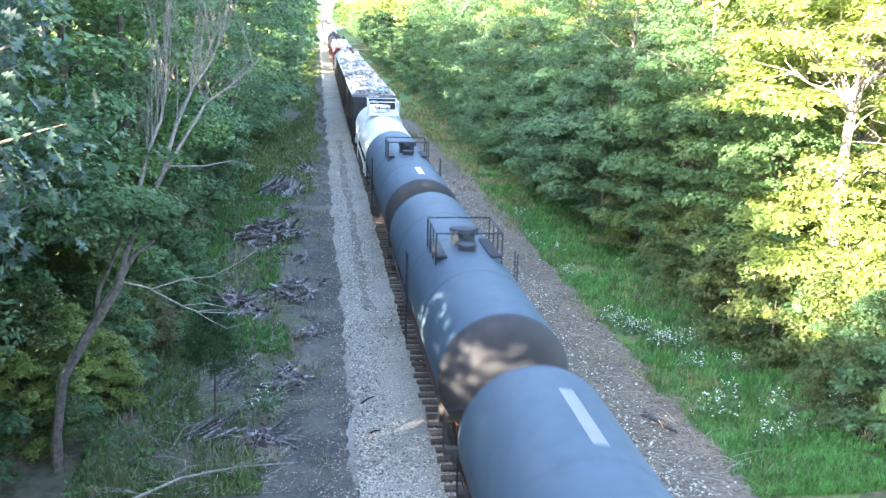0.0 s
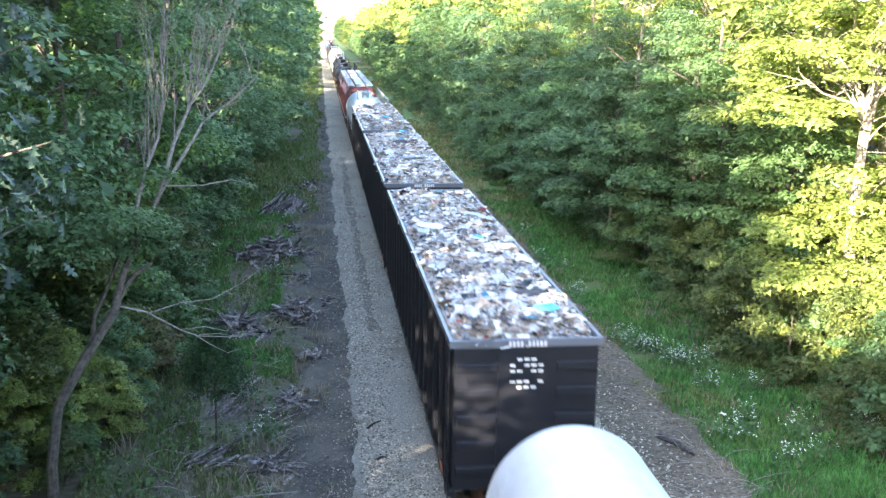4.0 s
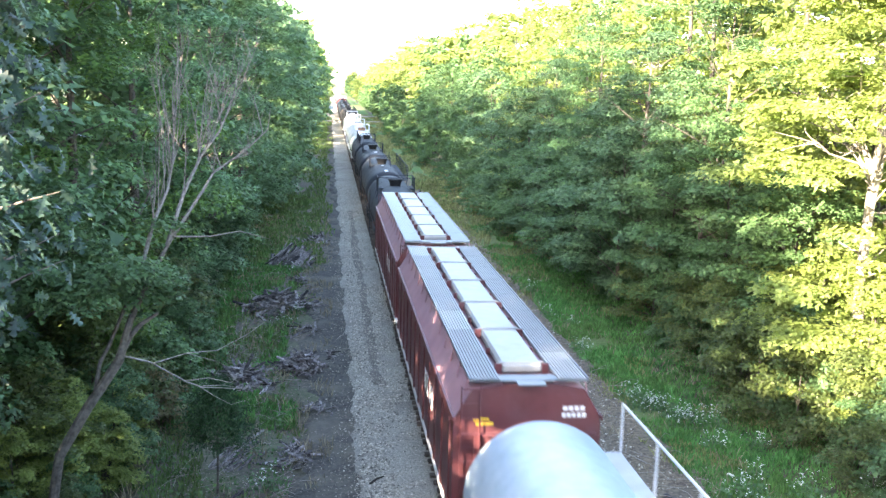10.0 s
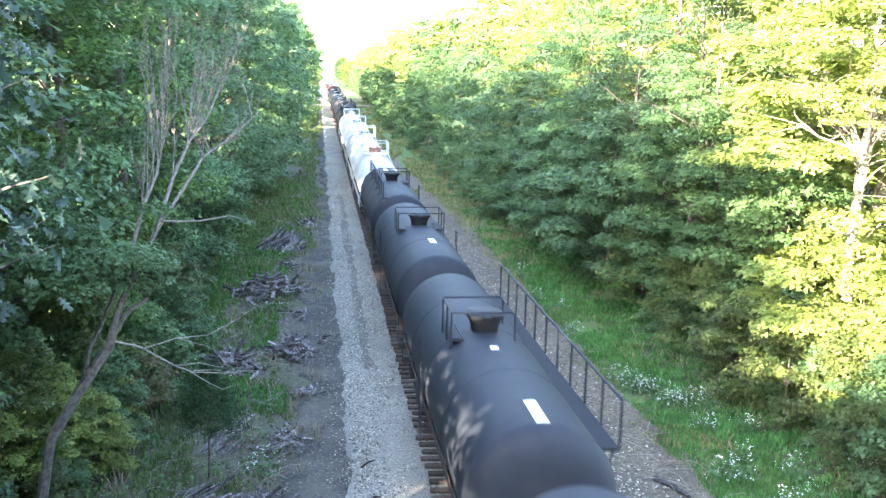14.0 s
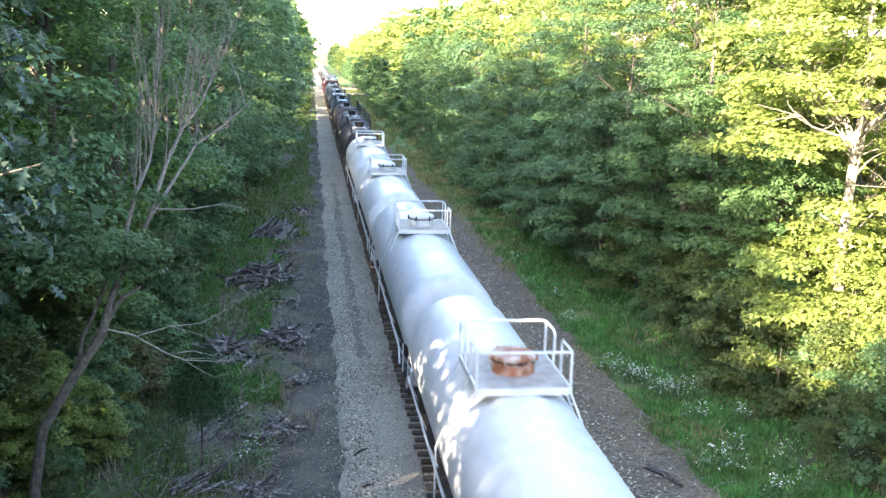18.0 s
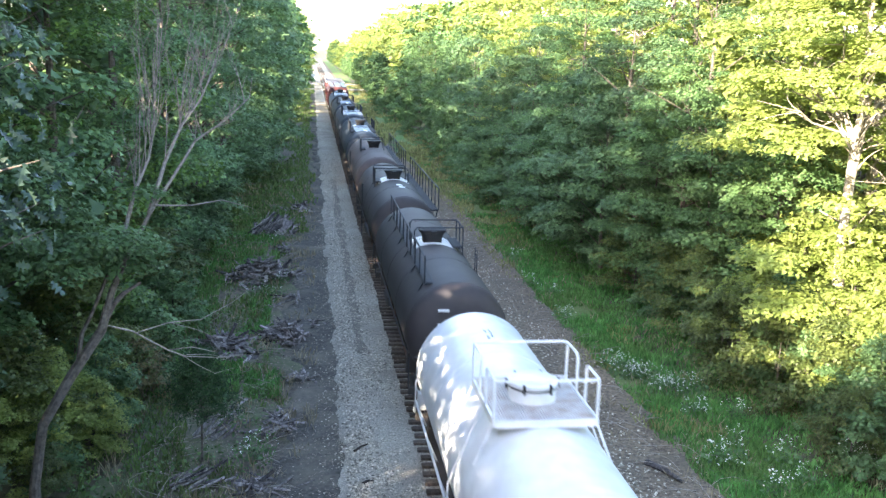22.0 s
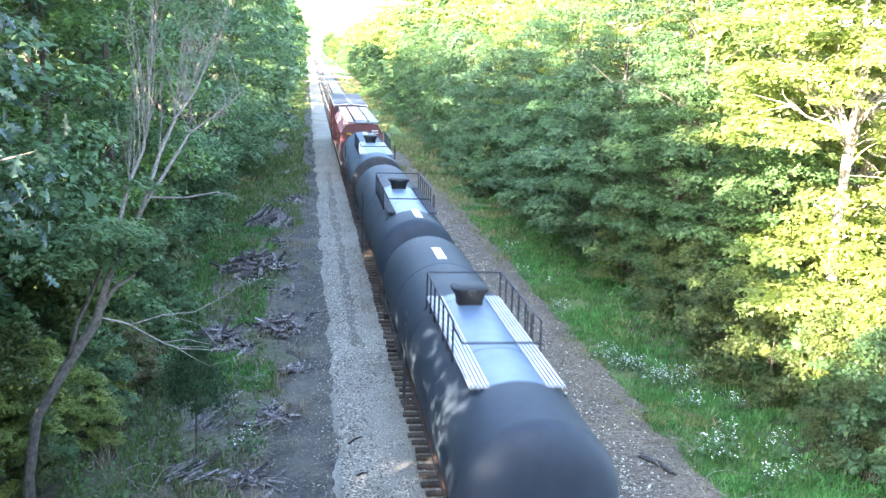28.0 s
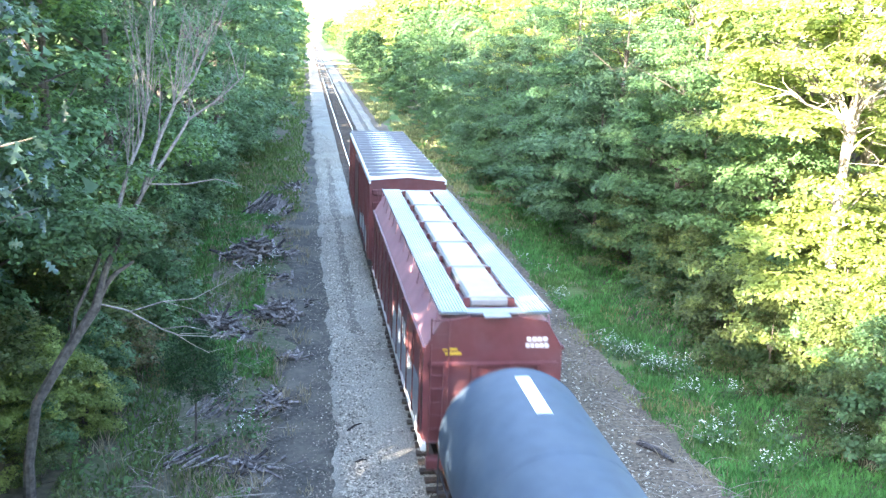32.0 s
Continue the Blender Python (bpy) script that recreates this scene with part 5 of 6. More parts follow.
def lobed_leaves(rng, pos, size):
    """Large oak leaves: lobed outlines, hanging, each a little cupped."""
    n = len(pos)
    outline = [(0, 0), (0.15, 0.10), (0.05, 0.22), (0.32, 0.38), (0.07, 0.45), (0.40, 0.68), (0.08, 0.70), (0.2, 0.90), (0, 1.0), (-0.2, 0.90), (-0.08, 0.70), (-0.40, 0.68), (-0.07, 0.45), (-0.32, 0.38), (-0.05, 0.22), (-0.15, 0.10)]
    hang = unit(rng.normal(0, 0.6, (n, 3)) + np.array([0.35, 0, -0.75]))
    side = unit(np.cross(hang, rng.normal(0, 1, (n, 3))))
    nor = np.cross(hang, side)
    s = size * rng.uniform(0.65, 1.25, (n, 1))
    rows = [pos + hang * s * v + side * s * u * 0.95 + nor * s * (0.25 * abs(u) - 0.2 * v * v) for u, v in outline]
    verts = np.stack(rows, 1).reshape(-1, 3)
    m = len(outline)
    me = bpy.data.meshes.new("oak_leaves")
    me.from_pydata(verts.tolist(), [], [tuple(range(k * m, k * m + m)) for k in range(n)])
    return me


def build_near_left():
    """The oak bough that hangs into view, the leaning tree, the bare tree behind it and the young pine."""
    rng = np.random.default_rng(77)
    oak = thing("oak_tree", "oak with large lobed bluish green leaves", "tree", pose(-5.6, 12.6, -0.6))
    bm = a_pipe([(0, 0, -0.3), (0.1, 0, 3), (0, 0.2, 7), (0.2, 0.3, 11), (0.1, 0.2, 15)], [0.3, 0.25, 0.21, 0.15, 0.05], 9)
    pos = []
    for k in range(34):
        a = rng.uniform(-0.9, 1.5)
        z0 = rng.uniform(8.3, 13.2)
        reach = rng.uniform(1.2, 3.0)
        end = Vector((math.cos(a) * reach, math.sin(a) * reach, z0 + rng.uniform(-0.4, 0.9)))
        path = branch_points(rng, (0.1, 0.2, z0 - 1.0), end, 0.06, 5)
        pipe(bm, path, [0.05, 0.04, 0.03, 0.022, 0.014, 0.006], 5)
        for q in range(36):
            p = path[2 + int(rng.integers(0, 4))]
            pos.append(np.array(p) + rng.normal(0, 0.3, 3))
    part("trunk", bm, M_BARK, oak, "", True)
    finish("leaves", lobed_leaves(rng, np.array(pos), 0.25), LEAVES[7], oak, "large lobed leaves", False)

    lean = thing("leaning_tree", "leaning tree with a crooked bare trunk and small green leaves", "tree", pose(-6.55, 23.0, -0.6))
    spine = [(0, 0.1, -0.2), (0.02, 0.1, 0.9), (0.25, 0.2, 2.37), (0.86, 0.4, 3.45), (1.59, 0.7, 4.58), (1.81, 1.0, 5.5), (2.2, 1.6, 6.42), (2.56, 2.2, 7.18)]
    bm = a_pipe(spine, [0.16, 0.13, 0.12, 0.125, 0.115, 0.08, 0.06, 0.05], 9)
    pipe(bm, [(1.66, 0.8, 4.79), (1.85, 0.9, 5.15), (2.03, 1.0, 5.37), (2.42, 1.3, 5.6)], [0.08, 0.065, 0.06, 0.035], 7)
    pipe(bm, [(1.03, 0.5, 3.7), (1.11, 0.8, 4.47), (1.3, 1.1, 4.9), (1.85, 1.8, 6.38)], [0.06, 0.05, 0.045, 0.04], 6)
    part("trunk", bm, M_BARK, lean, "", True)
    lob = [(rng.uniform(-1.6, 2.5), rng.uniform(-0.2, 2.4), rng.uniform(5.9, 7.7), rng.uniform(0.5, 1.0)) for k in range(26)] + [(rng.uniform(-1.8, 0.4), rng.uniform(0.2, 2.6), rng.uniform(7.0, 9.2), rng.uniform(0.5, 0.9)) for k in range(8)]
    finish("crown", crown_mesh("crown", rng, lob, 20000, 0.125, 0.36, 1.0, True), LEAVES[1], lean, "", False)
    bm = bmesh.new()
    for w, ends in ((0.026, ((1.6, 0.8, 4.68), (2.22, 1.2, 4.39), (3.03, 1.6, 3.75), (3.4, 1.9, 3.51), (4.22, 2.3, 3.34), (4.85, 2.6, 3.32))), (0.014, ((3.28, 1.8, 3.59), (3.67, 2.0, 3.24), (4.07, 2.2, 2.94), (4.56, 2.5, 2.99))),
                    (0.016, ((3.03, 1.6, 3.78), (3.56, 1.8, 3.79), (4.1, 2.0, 3.59), (4.35, 2.2, 3.86))), (0.018, ((2.29, 1.2, 4.35), (3.03, 1.7, 4.47), (3.75, 2.1, 4.43), (4.5, 2.6, 4.74), (4.99, 3.0, 5.03))),
                    (0.012, ((3.03, 1.7, 4.47), (3.69, 2.0, 4.18), (4.22, 2.3, 3.83))), (0.009, ((4.29, 2.5, 4.65), (4.36, 2.6, 4.97), (4.33, 2.7, 5.33))), (0.012, ((3.4, 1.9, 3.55), (3.9, 2.1, 3.5), (4.6, 2.5, 3.22)))):
        n = len(ends)
        pipe(bm, ends, [w * (1 - 0.75 * k / (n - 1)) for k in range(n)], 5)
    part("dead_bough", bm, M_DEAD, lean, "bare bleached bough", True)

    # two leafless stems that fan out upwards, and a limb that reaches over the weeds
    bm = bmesh.new()
    stems = (((1.84, 1.8, 6.18), (2.17, 2.4, 7.7), (2.48, 2.8, 8.5), (2.57, 3.2, 9.42), (2.56, 3.5, 10.55), (2.7, 3.7, 12.0)),
             ((2.53, 2.2, 7.15), (2.88, 2.8, 8.42), (3.27, 3.2, 9.33), (3.71, 3.5, 9.95), (4.05, 3.8, 10.8), (4.2, 4.0, 11.8)),
             ((2.56, 2.2, 7.18), (3.36, 3.0, 8.5), (3.58, 3.2, 8.9), (4.31, 3.6, 9.41), (4.93, 4.0, 10.0), (5.0, 4.1, 10.6)))
    for i, st in enumerate(stems):
        pipe(bm, st, [0.062, 0.052, 0.04, 0.03, 0.02, 0.008] if i < 2 else [0.046, 0.04, 0.033, 0.024, 0.014, 0.006], 6)
        for k in range(15 if i < 2 else 6):
            f = rng.uniform(0.9, 3.9)
            q = int(f)
            start = Vector(st[q]).lerp(Vector(st[q + 1]), f - q)
            top = Vector((start.x + rng.uniform(-0.55, 0.75) * (1.2 if i else 0.8), start.y + rng.uniform(-0.3, 1.2), min(12.6, start.z + rng.uniform(1.4, 3.8)) - (1.3 if i == 2 else 0)))
            path = branch_points(rng, start, top, 0.07, 5)
            w = rng.uniform(0.011, 0.02)
            pipe(bm, path, [w, w * 0.85, w * 0.7, w * 0.55, w * 0.4, w * 0.2], 4)
            for p in path[1:5]:
                e = p + Vector((rng.uniform(-0.45, 0.5), rng.uniform(-0.3, 0.4), rng.uniform(0.3, 1.1)))
                pipe(bm, branch_points(rng, p, e, 0.14, 3), [0.008, 0.0065, 0.005, 0.002], 3)
    pipe(bm, [(2.66, 2.2, 7.37), (3.1, 2.8, 7.27), (3.5, 3.0, 7.25), (4.16, 4.0, 7.24), (4.94, 5.0, 6.86)], [0.028, 0.024, 0.02, 0.016, 0.006], 5)
    part("bare_limb", bm, M_GREYTWIG, lean, "fan of bare pale branches", True)

    pine = thing("young_pine", "young pine with soft feathery needles", "tree", pose(-2.95, 26.1, -0.55))
    bm = a_pipe([(0, 0, -0.1), (0.02, 0, 1.4), (0, 0.02, 3.2)], [0.04, 0.032, 0.008], 6)
    tufts = []
    for k in range(46):
        a, f = k * 2.4, (k + 0.5) / 46
        reach = 1.25 * (1 - f) ** 0.5 * rng.uniform(0.6, 1.1)
        e = Vector((math.cos(a) * reach, math.sin(a) * reach, 1.35 + 1.75 * f + 0.12))
        pipe(bm, [(0, 0, 1.25 + 1.7 * f), e], [0.01, 0.004], 4)
        for q in range(110):
            tufts.append(np.array(e) * rng.uniform(0.45, 1.05) + rng.normal(0, 0.12, 3))
            tufts[-1][2] = e.z + rng.normal(0, 0.13)
    part("stem", bm, M_BARK, pine)
    t = np.array(tufts)
    d = unit(rng.normal(0, 1, t.shape) + np.array([0, 0, 0.5])) * 0.16
    w = unit(np.cross(d, rng.normal(0, 1, t.shape))) * 0.014
    finish("needles", quads("needles", np.stack([t - w, t + w, t + d + w * 0.3, t + d - w * 0.3], 1), len(t)), M_NEEDLE, pine, "", False)


def build_maple():
    """The sunlit maple: a stout pale trunk that divides into a candelabra of limbs, with leaves in broad level layers."""
    rng = np.random.default_rng(52)
    root = thing("maple_tree", "sunlit maple with a stout pale trunk and yellow-green leaves", "tree", pose(18.05, 31.0, ground_z(18.05, 31.0)))
    bm = a_pipe([(0, 0, -0.3), (-0.05, 0, 1.5), (-0.15, 0, 4.5), (-0.05, 0.05, 6.6), (0.05, 0, 8.0), (0.2, 0.1, 9.4), (0.15, 0.2, 12.0), (0.4, 0.2, 16.5)], [0.3, 0.22, 0.17, 0.165, 0.2, 0.12, 0.08, 0.03], 10)
    cam_way = Vector((-18.05, -31.0, 0)).normalized()
    across = Vector((cam_way.y, -cam_way.x, 0))
    for k in range(15):
        a = k * math.tau / 15 + rng.uniform(-0.2, 0.2)
        z0 = rng.uniform(7.4, 8.9) if k % 3 else rng.uniform(4.6, 11.0)
        reach, rise = rng.uniform(2.4, 4.6), rng.uniform(0.9, 3.6)
        d = Vector((math.cos(a), math.sin(a), 0))
        pts = [Vector((0, 0, z0)), Vector((0, 0, z0 + rise * 0.42)) + d * reach * 0.16, Vector((0, 0, z0 + rise * 0.72)) + d * reach * 0.42 + Vector(rng.normal(0, 0.16, 3)), Vector((0, 0, z0 + rise * 0.9)) + d * reach * 0.7 + Vector(rng.normal(0, 0.2, 3)), Vector((0, 0, z0 + rise)) + d * reach]
        w = rng.uniform(0.045, 0.085)
        pipe(bm, pts, [w, w * 0.8, w * 0.6, w * 0.4, w * 0.15], 6)
        for q in (1, 2, 3, 2, 3):
            e = pts[q] + Vector((d.x * 0.5, d.y * 0.5, 0.4)) + Vector(rng.normal(0, 0.5, 3))
            pipe(bm, branch_points(rng, pts[q], e, 0.2, 4), [w * 0.38, w * 0.3, w * 0.22, w * 0.15, w * 0.05], 4)
    for k in range(16):          # short crooked water shoots on the trunk
        z0 = rng.uniform(3.6, 9.2)
        a = rng.uniform(0, math.tau)
        e = Vector((math.cos(a) * 0.9, math.sin(a) * 0.9, z0 + rng.uniform(0.3, 1.3)))
        pipe(bm, branch_points(rng, (0, 0, z0), e, 0.2, 4), [0.04, 0.032, 0.024, 0.016, 0.006], 4)
    part("trunk", bm, M_PALEBARK, root, "pale sunlit bark", True)
    lob = []
    while len(lob) < 104:
        a, z = rng.uniform(0, math.tau), rng.uniform(2.6, 17.5)
        r = 4.9 * math.sin(math.pi * min(1, 0.25 + 0.72 * z / 18)) ** 0.6 * rng.uniform(0.35, 1.05)
        p = Vector((math.cos(a) * r, math.sin(a) * r, z))
        if p.dot(cam_way) > -0.6 and abs(p.dot(across)) < 1.2 and (4.2 < z < 5.6 or 7.2 < z < 9.8):
            continue          # the trunk and the fork stand open
        if p.dot(across) > 0.8 and 4.4 < z < 7.4:
            continue          # bright boughs left out here, so that side of the crown looks shaded
        lob.append((p.x, p.y, p.z, rng.uniform(0.75, 1.5)))
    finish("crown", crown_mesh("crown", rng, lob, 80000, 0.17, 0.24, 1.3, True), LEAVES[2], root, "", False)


build_woods()
build_maple()
build_near_left()

# ---- grass, flowers, stones, scrap ----
def blades(name, rng, count, xr, yr, height, material, label, z=-0.5, keep=None, width=0.014):
    x, y = rng.uniform(*xr, count), yr[0] + (yr[1] - yr[0]) * rng.random(count) ** 1.5
    if keep is not None:
        ok = np.array([keep(a, b) for a, b in zip(x, y)])
        x, y = x[ok], y[ok]
    n = len(x)
    base = np.stack([x, y, np.full(n, z)], 1)
    for i in range(n):
        base[i, 2] = max(z, ground_z(x[i], y[i])) - 0.02
    clump = np.array([0.75 + 0.6 * noise.noise((a * 0.9, b * 0.9, 2.0)) for a, b in zip(x, y)])[:, None]
    h = height * rng.uniform(0.5, 1.25, (n, 1)) * clump
    a = rng.uniform(0, math.tau, n)
    side = np.stack([np.cos(a), np.sin(a), np.zeros(n)], 1) * (width + 0.03 * (y[:, None] / 100))
    tip = base + np.concatenate([rng.normal(0, 0.33, (n, 2)) * h, h], 1)
    mid = base * 0.45 + tip * 0.55 + np.array([0, 0, 0.08]) * h
    me = quads(name, np.stack([base, mid - side, tip, mid + side], 1), n)
    return tagged(finish(name, me, material, None, "", False), label, "grass", kind="stuff")


def build_grass():
    rng = np.random.default_rng(8)
    blades("verge_grass", rng, 60000, (10.3, 15.6), (20, 100), 0.34, M_GRASS, "lush green grass on the verge", keep=lambda x, y: noise.noise((x * 0.5, y * 0.35, 9)) > -0.45 + smooth(50, 75, y) * 0.8 and x > 10.5 + 0.5 * noise.noise((y * 0.5, 0, 1)))
    blades("dry_verge_grass", rng, 26000, (9.9, 15.2), (27, 110), 0.32, M_OLIVE, "yellowish dry grass and weeds on the verge", keep=lambda x, y: noise.noise((x * 0.45, y * 0.3, 21)) > 0.35 - smooth(48, 72, y) * 0.75 - 0.3 * (x < 10.9))
    blades("green_tufts", rng, 24000, (-5.4, -1.0), (31, 66), 0.36, M_GRASS, "fresh green grass between the heaps", keep=lambda x, y: noise.noise((x * 0.45, y * 0.25, 33)) > -0.25 + 0.3 * (x > -2.4) + 0.4 * (x > -1.7) and not any(abs(x - a) < 1.2 and abs(y - b) < 1.2 for a, b in ((-2.3, 60.2), (-2.4, 47.8), (-3.2, 36.2), (-1.2, 37.2))))
    blades("weeds", rng, 30000, (-6.0, -0.7), (21, 95), 0.34, M_WEED, "weeds and grass among the debris", keep=lambda x, y: noise.noise((x * 0.6, y * 0.3, 4)) > (0.12 if y < 33 else -0.15) + 0.4 * (x > -1.4) - 0.35 * (x < -3.6) and not any(abs(x - a) < 1.5 and abs(y - b) < 1.6 for a, b in ((-2.3, 60.2), (-2.4, 47.8), (-3.2, 36.2), (-1.2, 37.2))))
    spots = np.stack([rng.uniform(-6, -1.0, 9000), 21 + 60 * rng.random(9000) ** 1.5, np.zeros(9000)], 1)
    spots = spots[[noise.noise((a * 0.5, b * 0.4, 40)) > -0.1 for a, b, c in spots]]
    spots[:, 2] = -0.5 + 0.4 * rng.random(len(spots)) ** 2
    tagged(finish("low_weeds", quads("low_weeds", leaves_at(rng, spots, np.zeros_like(spots), 0.11), len(spots)), LEAVES[1], None, "", False), "low leafy weeds among the debris", "weeds", kind="stuff")
    n = 14000
    chips = np.stack([np.where(rng.random(n) < 0.75, rng.uniform(-4.5, 1.1, n), rng.uniform(8.0, 11.0, n)), 21 + 50 * rng.random(n) ** 1.5, np.full(n, -0.385)], 1)
    tagged(finish("ground_litter", quads("ground_litter", leaves_at(rng, chips, np.zeros_like(chips), 0.06, 2.0), n), M_LITTER, None, "", False), "dry leaves and wood chips on the ground", "litter", kind="stuff")
    blades("far_weeds", rng, 16000, (-5.6, 0.75), (60, 300), 0.5, M_WEED, "rank weeds at the edge of the far woods", keep=lambda x, y: noise.noise((x * 0.5, y * 0.1, 61)) > -0.3 + 0.35 * (x > -0.3), width=0.03)
    blades("far_verge_grass", rng, 14000, (8.5, 14), (85, 320), 0.5, M_OLIVE, "tall yellowish grass along the far verge", keep=lambda x, y: noise.noise((x * 0.5, y * 0.08, 71)) > -0.2, width=0.03)
    blades("dry_stalks", rng, 11000, (-5.5, 0.2), (21, 80), 0.5, M_STRAW, "dry pale stalks and straw", keep=lambda x, y: noise.noise((x * 0.8, y * 0.5, 14)) > 0.1, width=0.006)
    blades("dry_verge_stalks", rng, 8000, (8.8, 16), (21, 100), 0.5, M_STRAW, "dry straw on the verge and under the shrubs", keep=lambda x, y: noise.noise((x * 0.7, y * 0.4, 18)) > 0.15, width=0.006)


def aster(seed, spread, count):
    rng = np.random.default_rng(seed)
    root = thing("aster_clump", "clump of wild asters with small white blossoms", "flowers")
    heads = np.stack([rng.normal(0, spread, count), rng.normal(0, spread, count), rng.uniform(0.35, 0.85, count)], 1)
    bm = bmesh.new()
    for h in heads[:: max(1, count // 40)]:
        pipe(bm, [(h[0] * 0.5, h[1] * 0.5, -0.05), (h[0] * 0.85, h[1] * 0.85, h[2] * 0.6), tuple(h)], [0.008, 0.006, 0.004], 4)
    tagged(part("stalk", bm, M_GRASS, root), kind="stuff")
    foliage = np.stack([rng.normal(0, spread, count * 5), rng.normal(0, spread, count * 5), rng.uniform(0.02, 0.55, count * 5)], 1)
    finish("foliage", quads("foliage", leaves_at(rng, foliage, np.zeros_like(foliage), 0.12), count * 5), LEAVES[0], root, "", False)
    petals = []
    for h in heads:
        for k in range(3):
            petals.append(h + rng.normal(0, 0.035, 3))
    petals = np.array(petals)
    tagged(finish("blossoms", quads("blossoms", leaves_at(rng, petals, np.zeros_like(petals), 0.055, 1.4), len(petals)), M_PETAL, root, "small white blossoms", False), kind="stuff")
    return root


def build_flowers():
    kinds = [aster(1, 0.42, 110), aster(2, 0.3, 32), aster(3, 0.2, 16)]
    rng = random.Random(4)
    for x, y, k in ((11.5, 32.6, 0), (12.1, 31.0, 0), (11.1, 33.6, 1), (12.8, 30.2, 2), (10.8, 40.2, 1), (15.2, 23.8, 0), (12.5, 26.0, 2), (11.5, 24.8, 1), (13.2, 24.6, 2), (12.2, 28.6, 1),
                    (10.7, 46.2, 2), (11.0, 52, 2), (13.0, 23.2, 2), (12.0, 22.8, 2), (13.4, 28.2, 2), (11.4, 44.5, 2), (-1.6, 26.0, 2), (-2.0, 44.5, 1), (-1.4, 46.8, 2), (-1.9, 57.0, 2)):
        c = place(kinds[k], x, y, ground_z(x, y), rng.uniform(0, 360), rng.uniform(0.85, 1.15))
        tagged(c, group="asters along the track")
    for ob in kinds:
        for o in (*ob.children_recursive, ob):
            bpy.data.objects.remove(o)


def stones(name, seed, count, spots, size, parent, material, label):
    """Loose angular stones, each a squashed octahedron, joined."""
    rng = np.random.default_rng(seed)
    xyz = spots(rng, count)
    n = len(xyz)
    unit6 = np.array([(1, 0, 0), (-1, 0, 0), (0, 1, 0), (0, -1, 0), (0, 0, 1), (0, 0, -1)], float)
    jit = unit6[None] * rng.uniform(0.55, 1.15, (n, 6, 1)) + rng.normal(0, 0.22, (n, 6, 3))
    a = rng.uniform(0, math.tau, n)
    rot = np.zeros((n, 3, 3))
    rot[:, 0, 0], rot[:, 0, 1], rot[:, 1, 0], rot[:, 1, 1], rot[:, 2, 2] = np.cos(a), -np.sin(a), np.sin(a), np.cos(a), 0.7
    v = np.einsum("nij,nkj->nki", rot, jit) * (size * rng.uniform(0.5, 1.35, (n, 1, 1))) + xyz[:, None]
    tri = np.array([(0, 2, 4), (2, 1, 4), (1, 3, 4), (3, 0, 4)])     # what shows above the bed
    f = (tri[None] + 6 * np.arange(n)[:, None, None]).reshape(-1, 3)
    me = bpy.data.meshes.new(name)
    me.vertices.add(6 * n)
    me.vertices.foreach_set("co", v.astype(np.float32).ravel())
    me.loops.add(len(f) * 3)
    me.loops.foreach_set("vertex_index", f.astype(np.int32).ravel())
    me.polygons.add(len(f))
    me.polygons.foreach_set("loop_start", np.arange(0, 3 * len(f), 3, dtype=np.int32))
    me.update(calc_edges=True)
    ob = finish(name, me, material, None, label, False)
    return tagged(ob, label, "stones", kind="stuff")


def build_stones():
    def bed(x0, x1):
        def spots(rng, n):
            x = rng.uniform(x0, x1, n) + rng.normal(0, 0.09, n)
            y = 20 + 85 * rng.random(n) ** 2.3
            return np.stack([x, y, np.full(n, -0.28)], 1)
        return spots
    stones("loose_ballast", 1, 30000, bed(1.0, 3.3), 0.045, None, M_STONE, "loose grey crushed stones")
    stones("loose_ballast", 2, 9000, bed(6.0, 7.8), 0.05, None, M_STONE, "loose grey crushed stones")

    def strays(rng, n):
        x = 0.9 - np.abs(rng.normal(0, 0.45, n))
        y = 20 + 50 * rng.random(n) ** 1.5
        return np.stack([x, y, np.full(n, -0.40)], 1)
    stones("stray_stones", 3, 1500, strays, 0.03, None, M_STONE, "pale stray stones on the cinders")

    def spill(rng, n):
        x = 7.6 + np.abs(rng.normal(0, 1.05, n))
        y = 20 + 50 * rng.random(n) ** 1.5
        return np.stack([x, y, np.full(n, -0.36)], 1)
    stones("spilled_stones", 6, 4500, spill, 0.042, None, M_STONE, "pale stones spilled over the dirt shoulder")

    def clods(rng, n):
        x = rng.uniform(-1.1, 0.9, n)
        y = 20 + 60 * rng.random(n) ** 1.4
        return np.stack([x, y, np.full(n, -0.42)], 1)
    stones("cinder_clods", 4, 3500, clods, 0.03, None, M_CINDER, "dark clods of cinder and soil")

    def shoulder(rng, n):
        x = rng.uniform(7.8, 10.6, n)
        y = 20 + 60 * rng.random(n) ** 1.4
        return np.stack([x, y, np.full(n, -0.38)], 1)
    stones("shoulder_stones", 5, 6000, shoulder, 0.034, None, M_DIRT, "brown clods and stones on the shoulder")


